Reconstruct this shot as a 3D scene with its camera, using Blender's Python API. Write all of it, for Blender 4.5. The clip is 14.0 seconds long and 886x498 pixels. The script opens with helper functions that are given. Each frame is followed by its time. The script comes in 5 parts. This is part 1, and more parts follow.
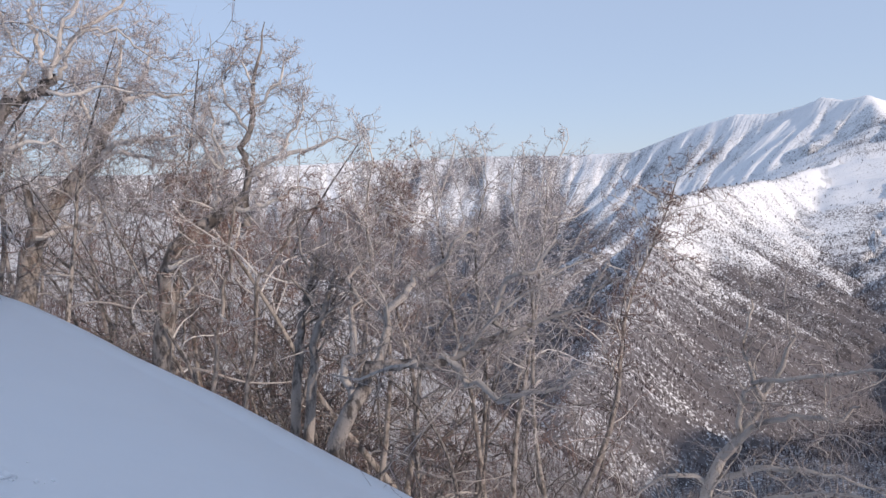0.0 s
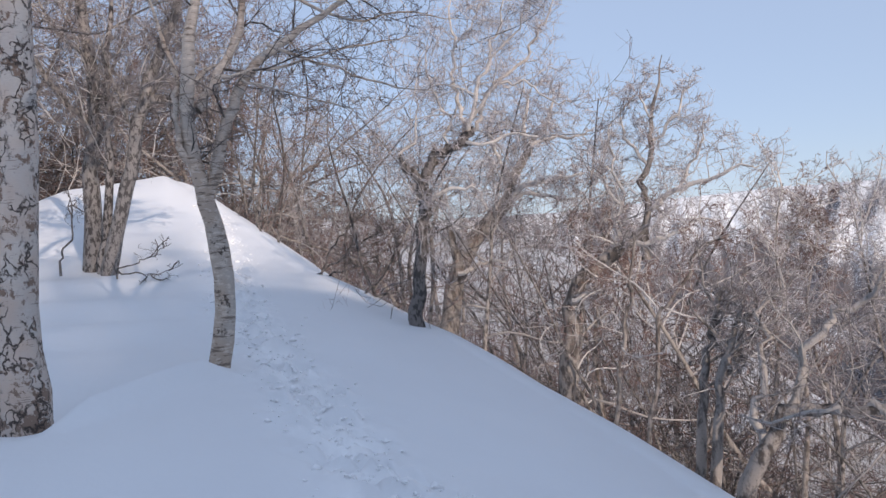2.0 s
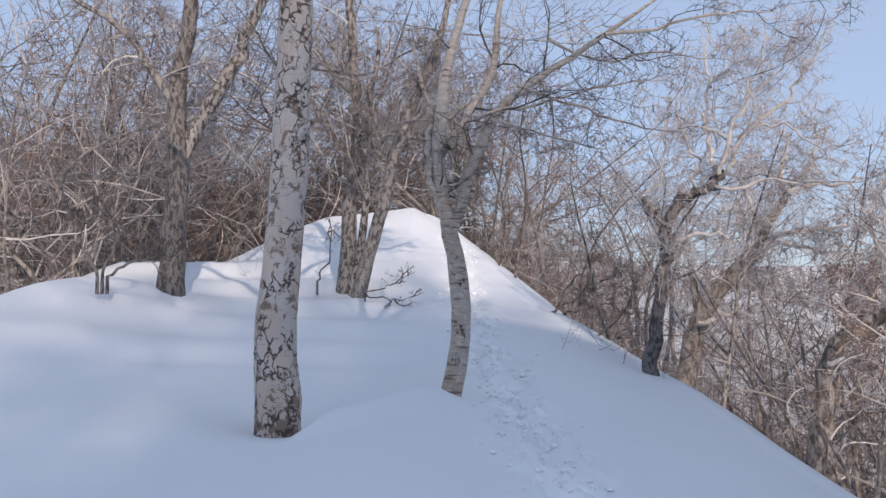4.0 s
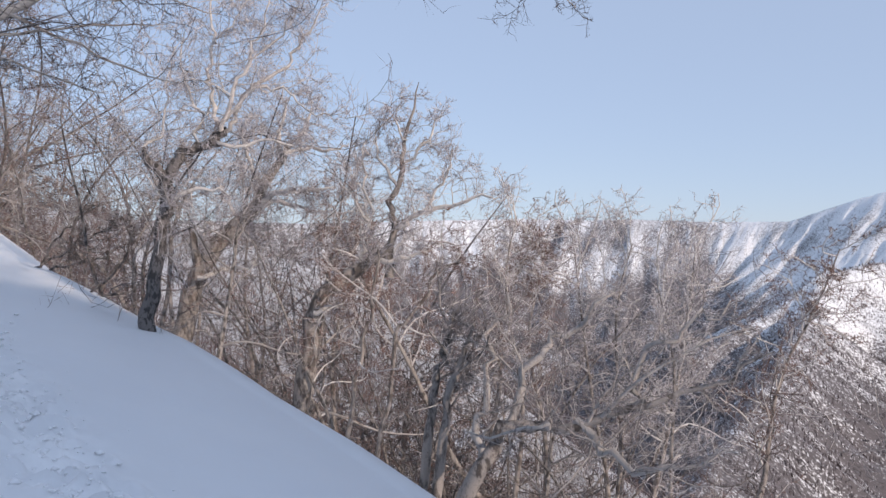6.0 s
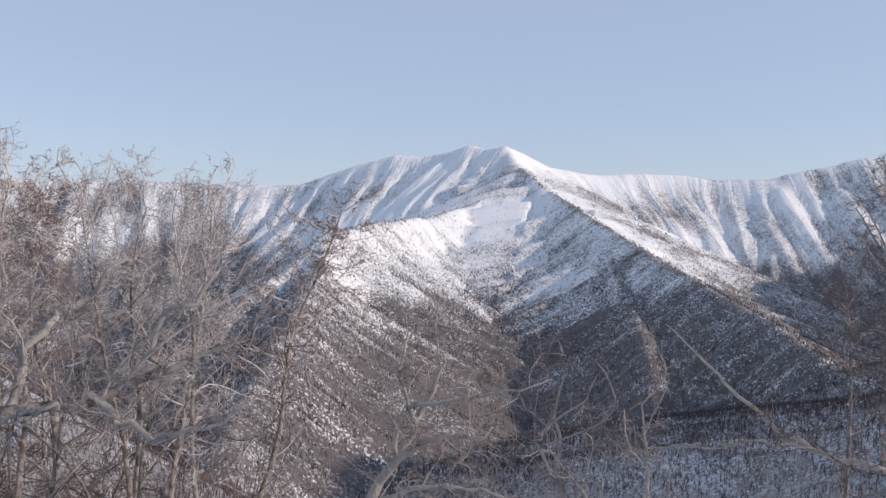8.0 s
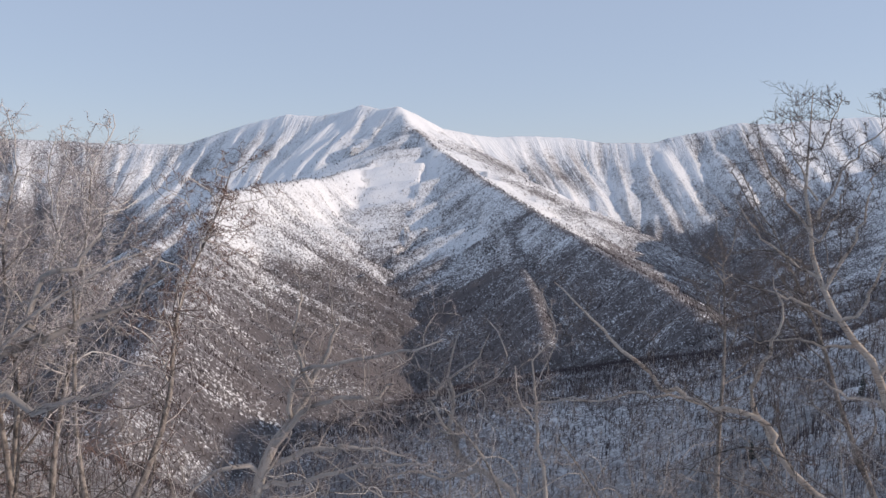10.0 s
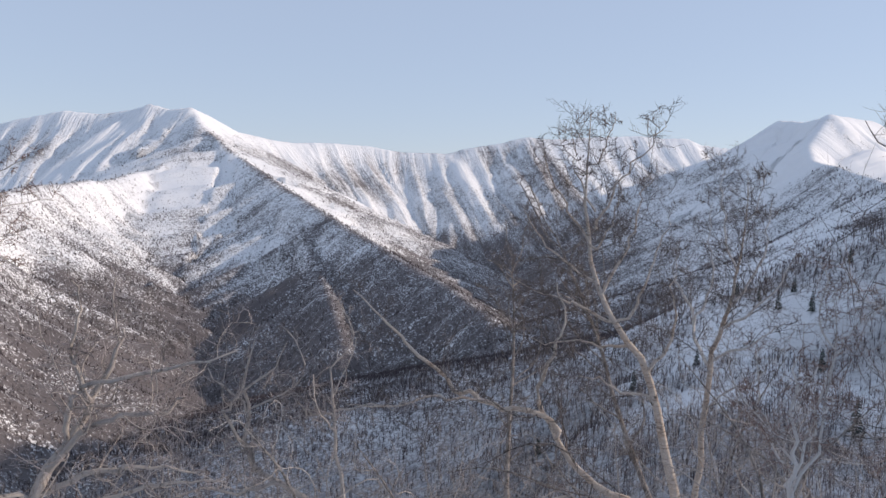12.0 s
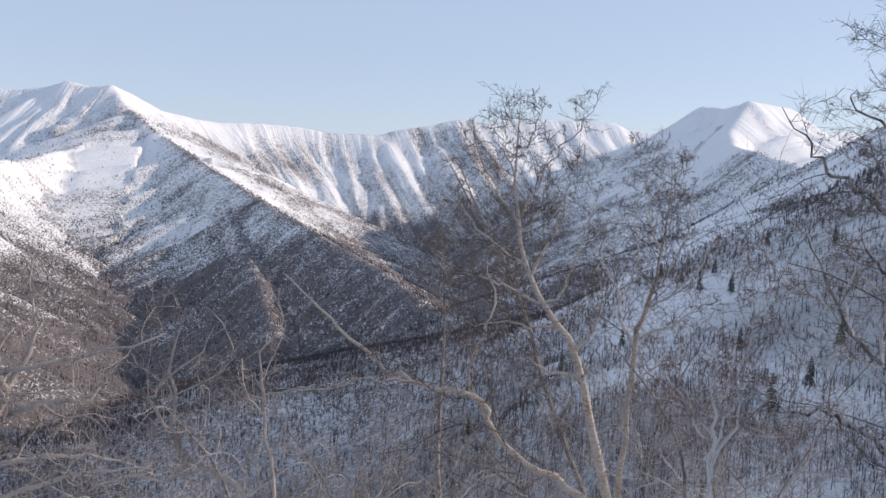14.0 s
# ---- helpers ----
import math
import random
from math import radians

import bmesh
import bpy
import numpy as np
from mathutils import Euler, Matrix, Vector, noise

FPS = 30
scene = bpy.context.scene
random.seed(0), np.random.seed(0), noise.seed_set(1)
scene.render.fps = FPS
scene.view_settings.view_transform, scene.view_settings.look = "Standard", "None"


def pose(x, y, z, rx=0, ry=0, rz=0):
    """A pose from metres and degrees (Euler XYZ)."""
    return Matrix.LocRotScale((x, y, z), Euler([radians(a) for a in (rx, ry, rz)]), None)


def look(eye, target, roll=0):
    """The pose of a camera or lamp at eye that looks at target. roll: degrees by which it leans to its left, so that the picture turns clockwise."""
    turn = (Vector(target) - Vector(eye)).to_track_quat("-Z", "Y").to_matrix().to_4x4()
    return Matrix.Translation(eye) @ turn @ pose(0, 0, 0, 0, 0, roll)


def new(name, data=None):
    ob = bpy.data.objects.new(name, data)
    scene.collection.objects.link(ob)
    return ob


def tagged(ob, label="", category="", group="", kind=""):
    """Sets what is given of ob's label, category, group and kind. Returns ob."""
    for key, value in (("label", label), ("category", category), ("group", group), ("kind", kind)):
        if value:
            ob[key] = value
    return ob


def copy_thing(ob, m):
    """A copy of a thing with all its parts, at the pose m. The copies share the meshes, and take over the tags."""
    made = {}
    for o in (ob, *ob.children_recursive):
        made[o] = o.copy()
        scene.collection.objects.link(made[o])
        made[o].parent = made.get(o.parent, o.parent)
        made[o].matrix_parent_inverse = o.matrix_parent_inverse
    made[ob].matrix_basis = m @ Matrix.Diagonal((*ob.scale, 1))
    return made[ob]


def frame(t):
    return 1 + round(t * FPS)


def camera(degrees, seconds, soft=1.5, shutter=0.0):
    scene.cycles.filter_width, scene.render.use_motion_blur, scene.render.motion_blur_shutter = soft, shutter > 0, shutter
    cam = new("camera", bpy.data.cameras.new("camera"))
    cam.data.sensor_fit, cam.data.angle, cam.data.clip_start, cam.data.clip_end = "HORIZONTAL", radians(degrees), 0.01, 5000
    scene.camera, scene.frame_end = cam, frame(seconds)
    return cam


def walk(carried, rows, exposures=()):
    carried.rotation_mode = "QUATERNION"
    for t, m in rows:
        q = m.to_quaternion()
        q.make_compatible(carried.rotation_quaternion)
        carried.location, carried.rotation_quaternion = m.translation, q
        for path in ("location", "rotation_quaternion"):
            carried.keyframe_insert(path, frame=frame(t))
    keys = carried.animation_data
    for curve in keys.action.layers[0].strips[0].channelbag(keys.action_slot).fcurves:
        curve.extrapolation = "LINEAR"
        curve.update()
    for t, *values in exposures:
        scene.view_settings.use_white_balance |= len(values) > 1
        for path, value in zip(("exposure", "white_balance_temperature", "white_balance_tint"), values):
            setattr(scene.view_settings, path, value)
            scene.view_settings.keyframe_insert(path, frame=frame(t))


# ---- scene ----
EYE = 1.6
cam = camera(57.00, 14.0, soft=1.45)
TURNS = [  # seconds, turn to the left, tilt up, lean, in degrees
    (0.0, 0.02, -4.26, -2.06),
    (0.5, 5.56, -3.58, -2.92),
    (1.0, 10.46, -3.08, -2.96),
    (1.5, 18.11, -2.13, -3.75),
    (2.0, 27.45, -0.40, -4.09),
    (2.5, 36.80, 1.33, -2.80),
    (2.7, 39.47, 1.83, -2.36),
    (3.1, 43.62, 2.57, -1.52),
    (3.5, 45.35, 2.88, -0.78),
    (3.9, 44.52, 2.90, -0.19),
    (4.3, 40.41, 2.76, 0.27),
    (4.8, 32.77, 2.64, 0.45),
    (5.0, 28.58, 2.62, 0.46),
    (5.5, 18.67, 2.18, 0.96),
    (6.0, 9.77, -0.07, 0.67),
    (6.5, 0.72, -1.36, 0.86),
    (7.0, -9.50, -1.15, 1.24),
    (7.5, -18.50, -1.32, 0.95),
    (8.0, -23.23, -2.43, 0.21),
    (8.2, -24.01, -3.23, -0.10),
    (8.7, -25.59, -4.70, -0.51),
    (9.2, -26.95, -5.29, -0.38),
    (9.8, -29.41, -5.23, 0.17),
    (10.3, -33.10, -4.90, 0.71),
    (10.5, -34.99, -4.76, 0.90),
    (11.0, -39.46, -4.51, 1.43),
    (11.5, -42.14, -4.39, 1.41),
    (12.0, -44.81, -4.35, 1.65),
    (12.5, -48.42, -4.37, 2.04),
    (13.0, -51.52, -4.41, 2.27),
    (13.5, -49.40, -4.79, 1.52),
    (14.0, -49.72, -5.44, 2.03),
]
walk(cam, [(t, pose(0, 0, EYE, 90 + tilt, 0, turn) @ pose(0, 0, 0, 0, 0, lean)) for t, turn, tilt, lean in TURNS],
     exposures=[(0.0, 0.24, 6750, 16), (6.5, 0.24, 6800, 16), (7.5, 0.15, 6850, 16), (8.2, 0.12, 6850, 16), (10.3, 0.07, 7020, 16), (11.3, 0.12, 7020, 16), (12.7, 0.26, 7020, 16), (14.0, 0.30, 7020, 16)])

# ---- light ----
SUN_YAW, SUN_EL = -123.0, 21.0
world = bpy.data.worlds.new("sky")
scene.world = world
world.use_nodes = True
wn = world.node_tree.nodes
sky = wn.new("ShaderNodeTexSky")
sky.sky_type = "NISHITA"
sky.sun_disc = False
sky.sun_elevation, sky.sun_rotation = radians(SUN_EL), radians(-SUN_YAW)
sky.altitude, sky.air_density, sky.dust_density, sky.ozone_density = 1500, 1.0, 1.0, 2.0
wn["Background"].inputs["Strength"].default_value = 0.15
haze = wn.new("ShaderNodeMix")
haze.data_type = "RGBA"
haze.inputs[0].default_value = 0.75
haze.inputs[7].default_value = (2.45, 3.21, 4.40, 1)
world.node_tree.links.new(sky.outputs["Color"], haze.inputs[6])
world.node_tree.links.new(haze.outputs[2], wn["Background"].inputs["Color"])


def bearing(yaw, el):
    """Unit vector: yaw degrees to the left of +y, el degrees above level."""
    a, e = radians(yaw), radians(el)
    return Vector((-math.sin(a) * math.cos(e), math.cos(a) * math.cos(e), math.sin(e)))


sun = new("sun", bpy.data.lights.new("sun", "SUN"))
sun.data.energy, sun.data.angle, sun.data.color = 3.0, radians(0.6), (1.0, 0.88, 0.755)
sun.matrix_world = look((0, 0, 0), -bearing(SUN_YAW, SUN_EL))


# ---- materials ----
def material(name, rough=0.8):
    m = bpy.data.materials.new(name)
    m.use_nodes = True
    n, l = m.node_tree.nodes, m.node_tree.links
    bsdf = n["Principled BSDF"]
    bsdf.inputs["Roughness"].default_value = rough
    return m, n, l, bsdf


def noise_node(n, l, coord, scale, detail=4.0, rough=0.6):
    t = n.new("ShaderNodeTexNoise")
    t.inputs["Scale"].default_value, t.inputs["Detail"].default_value, t.inputs["Roughness"].default_value = scale, detail, rough
    l.new(coord, t.inputs["Vector"])
    return t.outputs["Fac"]


def ramp(n, l, fac, stops):
    r = n.new("ShaderNodeValToRGB")
    while len(r.color_ramp.elements) < len(stops):
        r.color_ramp.elements.new(0.5)
    for e, (p, c) in zip(r.color_ramp.elements, stops):
        e.position, e.color = p, (*c, 1)
    l.new(fac, r.inputs["Fac"])
    return r.outputs["Color"]


def mixed(n, l, fac, a, b, how="MIX"):
    x = n.new("ShaderNodeMix")
    x.data_type, x.blend_type = "RGBA", how
    for s, v in ((x.inputs[0], fac), (x.inputs[6], a), (x.inputs[7], b)):
        if isinstance(v, bpy.types.NodeSocket):
            l.new(v, s)
        elif isinstance(v, tuple):
            s.default_value = (*v, 1)
        else:
            s.default_value = v
    return x.outputs[2]


def scaled(n, l, coord, sx, sy, sz):
    m = n.new("ShaderNodeMapping")
    m.inputs["Scale"].default_value = (sx, sy, sz)
    l.new(coord, m.inputs["Vector"])
    return m.outputs["Vector"]


def bumped(n, l, bsdf, height, strength, dist):
    b = n.new("ShaderNodeBump")
    b.inputs["Strength"].default_value, b.inputs["Distance"].default_value = strength, dist
    l.new(height, b.inputs["Height"])
    l.new(b.outputs["Normal"], bsdf.inputs["Normal"])


def math_node(n, l, op, a, b):
    m = n.new("ShaderNodeMath")
    m.operation = op
    m.use_clamp = True
    for s, v in zip(m.inputs, (a, b)):
        if isinstance(v, bpy.types.NodeSocket):
            l.new(v, s)
        else:
            s.default_value = v
    return m.outputs[0]


def terrain_material():
    """Snow, with bare brush showing through where the woods attribute is high; streaks follow the fall lines of the flanks."""
    m, n, l, bsdf = material("snow_and_brush", 0.6)
    pos = n.new("ShaderNodeNewGeometry").outputs["Position"]
    at = n.new("ShaderNodeAttribute")
    at.attribute_name = "woods"
    cover = at.outputs["Fac"]
    fall = n.new("ShaderNodeAttribute")
    fall.attribute_name = "fall"
    fall = fall.outputs["Vector"]
    rut = noise_node(n, l, scaled(n, l, fall, 1 / 26, 1 / 300, 1), 1.0, 5, 0.65)
    chute = noise_node(n, l, scaled(n, l, fall, 1 / 55, 1 / 520, 1), 1.0, 3, 0.55)
    dots = noise_node(n, l, scaled(n, l, pos, 1, 1, 0.4), 0.13, 4, 0.8)
    speck = noise_node(n, l, scaled(n, l, pos, 1, 1, 0.45), 0.34, 2, 0.7)
    patch = noise_node(n, l, pos, 0.008, 4, 0.6)
    grain = noise_node(n, l, pos, 6.0, 4, 0.6)
    mottle = noise_node(n, l, pos, 0.5, 3, 0.5)
    sure = n.new("ShaderNodeAttribute")
    sure.attribute_name = "flank"
    sure = sure.outputs["Fac"]
    blend = lambda v: math_node(n, l, "ADD", math_node(n, l, "MULTIPLY", v, sure), math_node(n, l, "MULTIPLY", math_node(n, l, "SUBTRACT", 1.0, sure), 0.5))
    chute, rut = blend(chute), blend(rut)
    clump = noise_node(n, l, scaled(n, l, pos, 1, 1, 0.6), 0.028, 3, 0.6)
    thick = None
    for value, weight in ((dots, 0.55), (speck, 1.0), (clump, 0.22), (rut, 0.3), (chute, 0.55), (patch, 0.1), (cover, 0.85)):
        part_of = n.new("ShaderNodeMath")
        part_of.operation = "MULTIPLY_ADD"
        l.new(value, part_of.inputs[0])
        part_of.inputs[1].default_value = weight
        if thick:
            l.new(thick, part_of.inputs[2])
        else:
            part_of.inputs[2].default_value = -1.23
        thick = part_of.outputs[0]
    mask = ramp(n, l, thick, [(0.42, (0, 0, 0)), (0.60, (0.93, 0.93, 0.93))])
    mask = math_node(n, l, "MULTIPLY", mask, math_node(n, l, "MULTIPLY", cover, 8.0))
    close = n.new("ShaderNodeAttribute")
    close.attribute_name = "close"
    mask = mixed(n, l, close.outputs["Fac"], mask, math_node(n, l, "MULTIPLY", cover, 1.2))
    snow = mixed(n, l, mottle, (0.79, 0.80, 0.82), (0.87, 0.88, 0.89))
    # trodden snow painted whiter to stand for flecks of sun on its crumbs
    trod_lit = n.new("ShaderNodeAttribute")
    trod_lit.attribute_name = "trod_lit"
    snow = mixed(n, l, trod_lit.outputs["Fac"], snow, (0.96, 0.965, 0.97))
    brush = mixed(n, l, patch, (0.032, 0.025, 0.030), (0.105, 0.080, 0.077))
    l.new(mixed(n, l, mask, snow, brush), bsdf.inputs["Base Color"])
    relief = n.new("ShaderNodeBump")
    relief.inputs["Strength"].default_value, relief.inputs["Distance"].default_value = 0.6, 20.0
    ruts = n.new("ShaderNodeMath")
    ruts.operation = "ADD"
    l.new(math_node(n, l, "MULTIPLY", rut, 0.55), ruts.inputs[0])
    l.new(math_node(n, l, "MULTIPLY", chute, 0.9), ruts.inputs[1])
    l.new(ruts.outputs[0], relief.inputs["Height"])
    b = n.new("ShaderNodeBump")
    b.inputs["Strength"].default_value, b.inputs["Distance"].default_value = 0.35, 0.06
    l.new(math_node(n, l, "ADD", math_node(n, l, "MULTIPLY", grain, 0.25), math_node(n, l, "MULTIPLY", mottle, 0.6)), b.inputs["Height"])
    l.new(relief.outputs["Normal"], b.inputs["Normal"])
    l.new(b.outputs["Normal"], bsdf.inputs["Normal"])
    bsdf.inputs["Specular IOR Level"].default_value = 0.25
    return m


def bark_material(name, pale, dark, scale=1.0, cut=(0.46, 0.58)):
    """Papery bark: pale sheets, dark torn patches and thin cross marks."""
    m, n, l, bsdf = material(name, 0.85)
    pos = n.new("ShaderNodeNewGeometry").outputs["Position"]
    rnd = n.new("ShaderNodeObjectInfo").outputs["Random"]
    big = noise_node(n, l, scaled(n, l, pos, 1, 1, 0.45), 7.0 * scale, 4, 0.7)
    marks = noise_node(n, l, scaled(n, l, pos, 1, 1, 5.0), 9.0 * scale, 3, 0.6)
    fine = noise_node(n, l, pos, 60.0, 4, 0.7)
    torn = ramp(n, l, big, [(cut[0], (0, 0, 0)), (cut[1], (1, 1, 1))])
    lines = ramp(n, l, marks, [(0.56, (0, 0, 0)), (0.66, (1, 1, 1))])
    mid = tuple(0.55 * a + 0.45 * b for a, b in zip(pale, dark))
    skin = mixed(n, l, fine, mid, pale)
    skin = mixed(n, l, math_node(n, l, "MULTIPLY", lines, 0.7), skin, mid)
    col = mixed(n, l, torn, skin, dark)
    col = mixed(n, l, math_node(n, l, "MULTIPLY", rnd, 0.35), col, tuple(0.8 * v for v in mid))
    l.new(col, bsdf.inputs["Base Color"])
    bumped(n, l, bsdf, math_node(n, l, "ADD", math_node(n, l, "MULTIPLY", big, 0.7), math_node(n, l, "MULTIPLY", fine, 0.3)), 0.7, 0.03)
    return m


def twig_material(name, a, b):
    m, n, l, bsdf = material(name, 0.75)
    pos = n.new("ShaderNodeNewGeometry").outputs["Position"]
    rnd = n.new("ShaderNodeObjectInfo").outputs["Random"]
    isl = n.new("ShaderNodeNewGeometry").outputs["Random Per Island"]
    v = noise_node(n, l, pos, 9.0, 3, 0.6)
    col = mixed(n, l, math_node(n, l, "POWER", isl, 1.6), a, b)
    col = mixed(n, l, math_node(n, l, "MULTIPLY", rnd, 0.3), col, tuple(0.6 * x for x in a))
    l.new(mixed(n, l, math_node(n, l, "MULTIPLY", v, 0.4), col, b), bsdf.inputs["Base Color"])
    return m


SNOW = terrain_material()


def plated_bark():
    """Old birch bark: grey-white sheets split into curling plates with dark edges, browner towards the foot of the stem."""
    m, n, l, bsdf = material("white_birch_bark", 0.85)
    pos = n.new("ShaderNodeNewGeometry").outputs["Position"]
    warp = n.new("ShaderNodeTexNoise")
    warp.inputs["Scale"].default_value, warp.inputs["Detail"].default_value = 9.0, 3
    l.new(pos, warp.inputs["Vector"])
    push = n.new("ShaderNodeVectorMath")
    push.operation = "MULTIPLY_ADD"
    push.inputs[1].default_value = (0.22, 0.22, 0.20)
    l.new(warp.outputs["Color"], push.inputs[0])
    l.new(pos, push.inputs[2])
    cells = n.new("ShaderNodeTexVoronoi")
    cells.feature = "DISTANCE_TO_EDGE"
    cells.inputs["Scale"].default_value = 8.0
    l.new(scaled(n, l, push.outputs[0], 1.25, 1.25, 0.75), cells.inputs["Vector"])
    edge = ramp(n, l, cells.outputs["Distance"], [(0.0, (1, 1, 1)), (0.035, (0.85, 0.85, 0.85)), (0.085, (0, 0, 0))])
    where = noise_node(n, l, scaled(n, l, pos, 1, 1, 0.8), 4.2, 4, 0.65)
    foot = n.new("ShaderNodeSeparateXYZ")
    l.new(pos, foot.inputs[0])
    rough = math_node(n, l, "MULTIPLY", math_node(n, l, "SUBTRACT", 1.6, foot.outputs["Z"]), 0.11)
    where = math_node(n, l, "ADD", where, rough)
    torn = math_node(n, l, "MULTIPLY", edge, ramp(n, l, where, [(0.47, (0, 0, 0)), (0.55, (1, 1, 1))]))
    bare = noise_node(n, l, scaled(n, l, push.outputs[0], 1, 1, 0.7), 8.0, 4, 0.7)
    bare = ramp(n, l, math_node(n, l, "ADD", math_node(n, l, "MULTIPLY", rough, 0.45), bare), [(0.565, (0, 0, 0)), (0.61, (1, 1, 1))])
    dash = noise_node(n, l, scaled(n, l, pos, 1, 1, 9.0), 7.0, 2, 0.5)
    dash = ramp(n, l, dash, [(0.66, (0, 0, 0)), (0.70, (0.7, 0.7, 0.7))])
    fine = noise_node(n, l, scaled(n, l, pos, 1, 1, 6), 30.0, 4, 0.7)
    tone = noise_node(n, l, pos, 4.0, 3, 0.5)
    skin = mixed(n, l, fine, (0.46, 0.415, 0.38), (0.68, 0.63, 0.585))
    warm = ramp(n, l, math_node(n, l, "ADD", tone, math_node(n, l, "MULTIPLY", rough, 0.8)), [(0.36, (0, 0, 0)), (0.68, (0.8, 0.8, 0.8))])
    skin = mixed(n, l, warm, skin, (0.56, 0.43, 0.35))
    skin = mixed(n, l, dash, skin, (0.24, 0.19, 0.165))
    col = mixed(n, l, bare, skin, (0.25, 0.175, 0.135))
    l.new(mixed(n, l, torn, col, (0.06, 0.045, 0.038)), bsdf.inputs["Base Color"])
    height = math_node(n, l, "ADD", math_node(n, l, "MULTIPLY", math_node(n, l, "SUBTRACT", 1.0, torn), 0.6), math_node(n, l, "MULTIPLY", fine, 0.2))
    height = math_node(n, l, "SUBTRACT", height, math_node(n, l, "MULTIPLY", bare, 0.25))
    bumped(n, l, bsdf, height, 0.9, 0.02)
    return m


def ringed_bark():
    """Smooth tan birch bark with dark cross rings, scars and peeling strips."""
    m, n, l, bsdf = material("tan_birch_bark", 0.8)
    pos = n.new("ShaderNodeNewGeometry").outputs["Position"]
    tone = noise_node(n, l, pos, 2.6, 3, 0.5)
    rings = noise_node(n, l, scaled(n, l, pos, 1.6, 1.6, 11.0), 3.2, 4, 0.7)
    rings = ramp(n, l, math_node(n, l, "ADD", rings, math_node(n, l, "MULTIPLY", tone, 0.25)), [(0.70, (0, 0, 0)), (0.75, (0.75, 0.75, 0.75))])
    scars = noise_node(n, l, scaled(n, l, pos, 1, 1, 0.8), 7.0, 5, 0.75)
    scars = ramp(n, l, scars, [(0.61, (0, 0, 0)), (0.66, (1, 1, 1))])
    peel = noise_node(n, l, scaled(n, l, pos, 1, 1, 2.5), 11.0, 5, 0.7)
    fine = noise_node(n, l, scaled(n, l, pos, 1, 1, 5), 40.0, 4, 0.7)
    skin = mixed(n, l, fine, (0.38, 0.325, 0.28), (0.57, 0.51, 0.455))
    skin = mixed(n, l, ramp(n, l, tone, [(0.42, (0, 0, 0)), (0.62, (0.8, 0.8, 0.8))]), skin, (0.46, 0.35, 0.27))
    skin = mixed(n, l, ramp(n, l, peel, [(0.52, (0, 0, 0)), (0.60, (0.65, 0.65, 0.65))]), skin, (0.70, 0.61, 0.52))
    col = mixed(n, l, rings, skin, (0.13, 0.092, 0.07))
    l.new(mixed(n, l, scars, col, (0.085, 0.062, 0.05)), bsdf.inputs["Base Color"])
    height = math_node(n, l, "ADD", math_node(n, l, "MULTIPLY", peel, 0.5), math_node(n, l, "MULTIPLY", math_node(n, l, "SUBTRACT", 1.0, rings), 0.4))
    bumped(n, l, bsdf, height, 0.8, 0.015)
    return m


BARK_WHITE = plated_bark()
BARK_TAN = ringed_bark()
BARK_GREY = bark_material("grey_birch_bark", (0.40, 0.355, 0.32), (0.08, 0.066, 0.058), 1.2)
BARK_DARK = bark_material("dark_weathered_bark", (0.27, 0.24, 0.225), (0.04, 0.035, 0.032), 2.4, (0.47, 0.55))
BARK_MID = bark_material("weathered_grey_bark", (0.40, 0.365, 0.34), (0.055, 0.047, 0.044), 2.4, (0.48, 0.55))
LIMB_PALE = bark_material("pale_limb_bark", (0.78, 0.735, 0.69), (0.20, 0.165, 0.15), 2.0, (0.56, 0.70))
LIMB_GREY = bark_material("grey_limb_bark", (0.52, 0.475, 0.435), (0.14, 0.118, 0.108), 2.0, (0.54, 0.68))
TWIG = twig_material("grey_brown_twigs", (0.052, 0.040, 0.039), (0.50, 0.445, 0.43))
TWIG_RED = twig_material("red_brown_twigs", (0.085, 0.042, 0.034), (0.36, 0.235, 0.195))
TWIG_BRUSH = twig_material("purple_brown_brush", (0.045, 0.030, 0.030), (0.17, 0.115, 0.105))
TWIG_DARK = twig_material("dark_twigs", (0.075, 0.056, 0.052), (0.20, 0.16, 0.145))
TWIG_PALE = twig_material("pale_birch_twigs", (0.22, 0.185, 0.19), (0.84, 0.79, 0.785))
NEEDLES = twig_material("dark_spruce_needles", (0.018, 0.03, 0.025), (0.04, 0.055, 0.045))

# ---- ground ----
RIDGE_YAW = 46.0
SUNWARD, ACROSS = bearing(SUN_YAW, 0), bearing(SUN_YAW + 90, 0)
AHEAD, ASIDE = bearing(RIDGE_YAW, 0), bearing(RIDGE_YAW - 90, 0)


def smooth(e0, e1, x):
    t = np.clip((x - e0) / (e1 - e0), 0, 1)
    return t * t * (3 - 2 * t)


def value_noise(x, y, seed=0):
    """Smooth lattice noise, -1 to 1, for arrays."""
    xi, yi = np.floor(x).astype(np.int64), np.floor(y).astype(np.int64)
    fx, fy = x - xi, y - yi
    fx, fy = fx * fx * (3 - 2 * fx), fy * fy * (3 - 2 * fy)

    def lattice(i, j):
        h = (i * 374761393 + j * 668265263 + seed * 974634777) & 0x7FFFFFFF
        h = ((h ^ (h >> 13)) * 1274126177) & 0x7FFFFFFF
        return ((h ^ (h >> 16)) & 0xFFFF) / 32767.5 - 1

    a, b, c, d = lattice(xi, yi), lattice(xi + 1, yi), lattice(xi, yi + 1), lattice(xi + 1, yi + 1)
    return (a + (b - a) * fx) * (1 - fy) + (c + (d - c) * fx) * fy


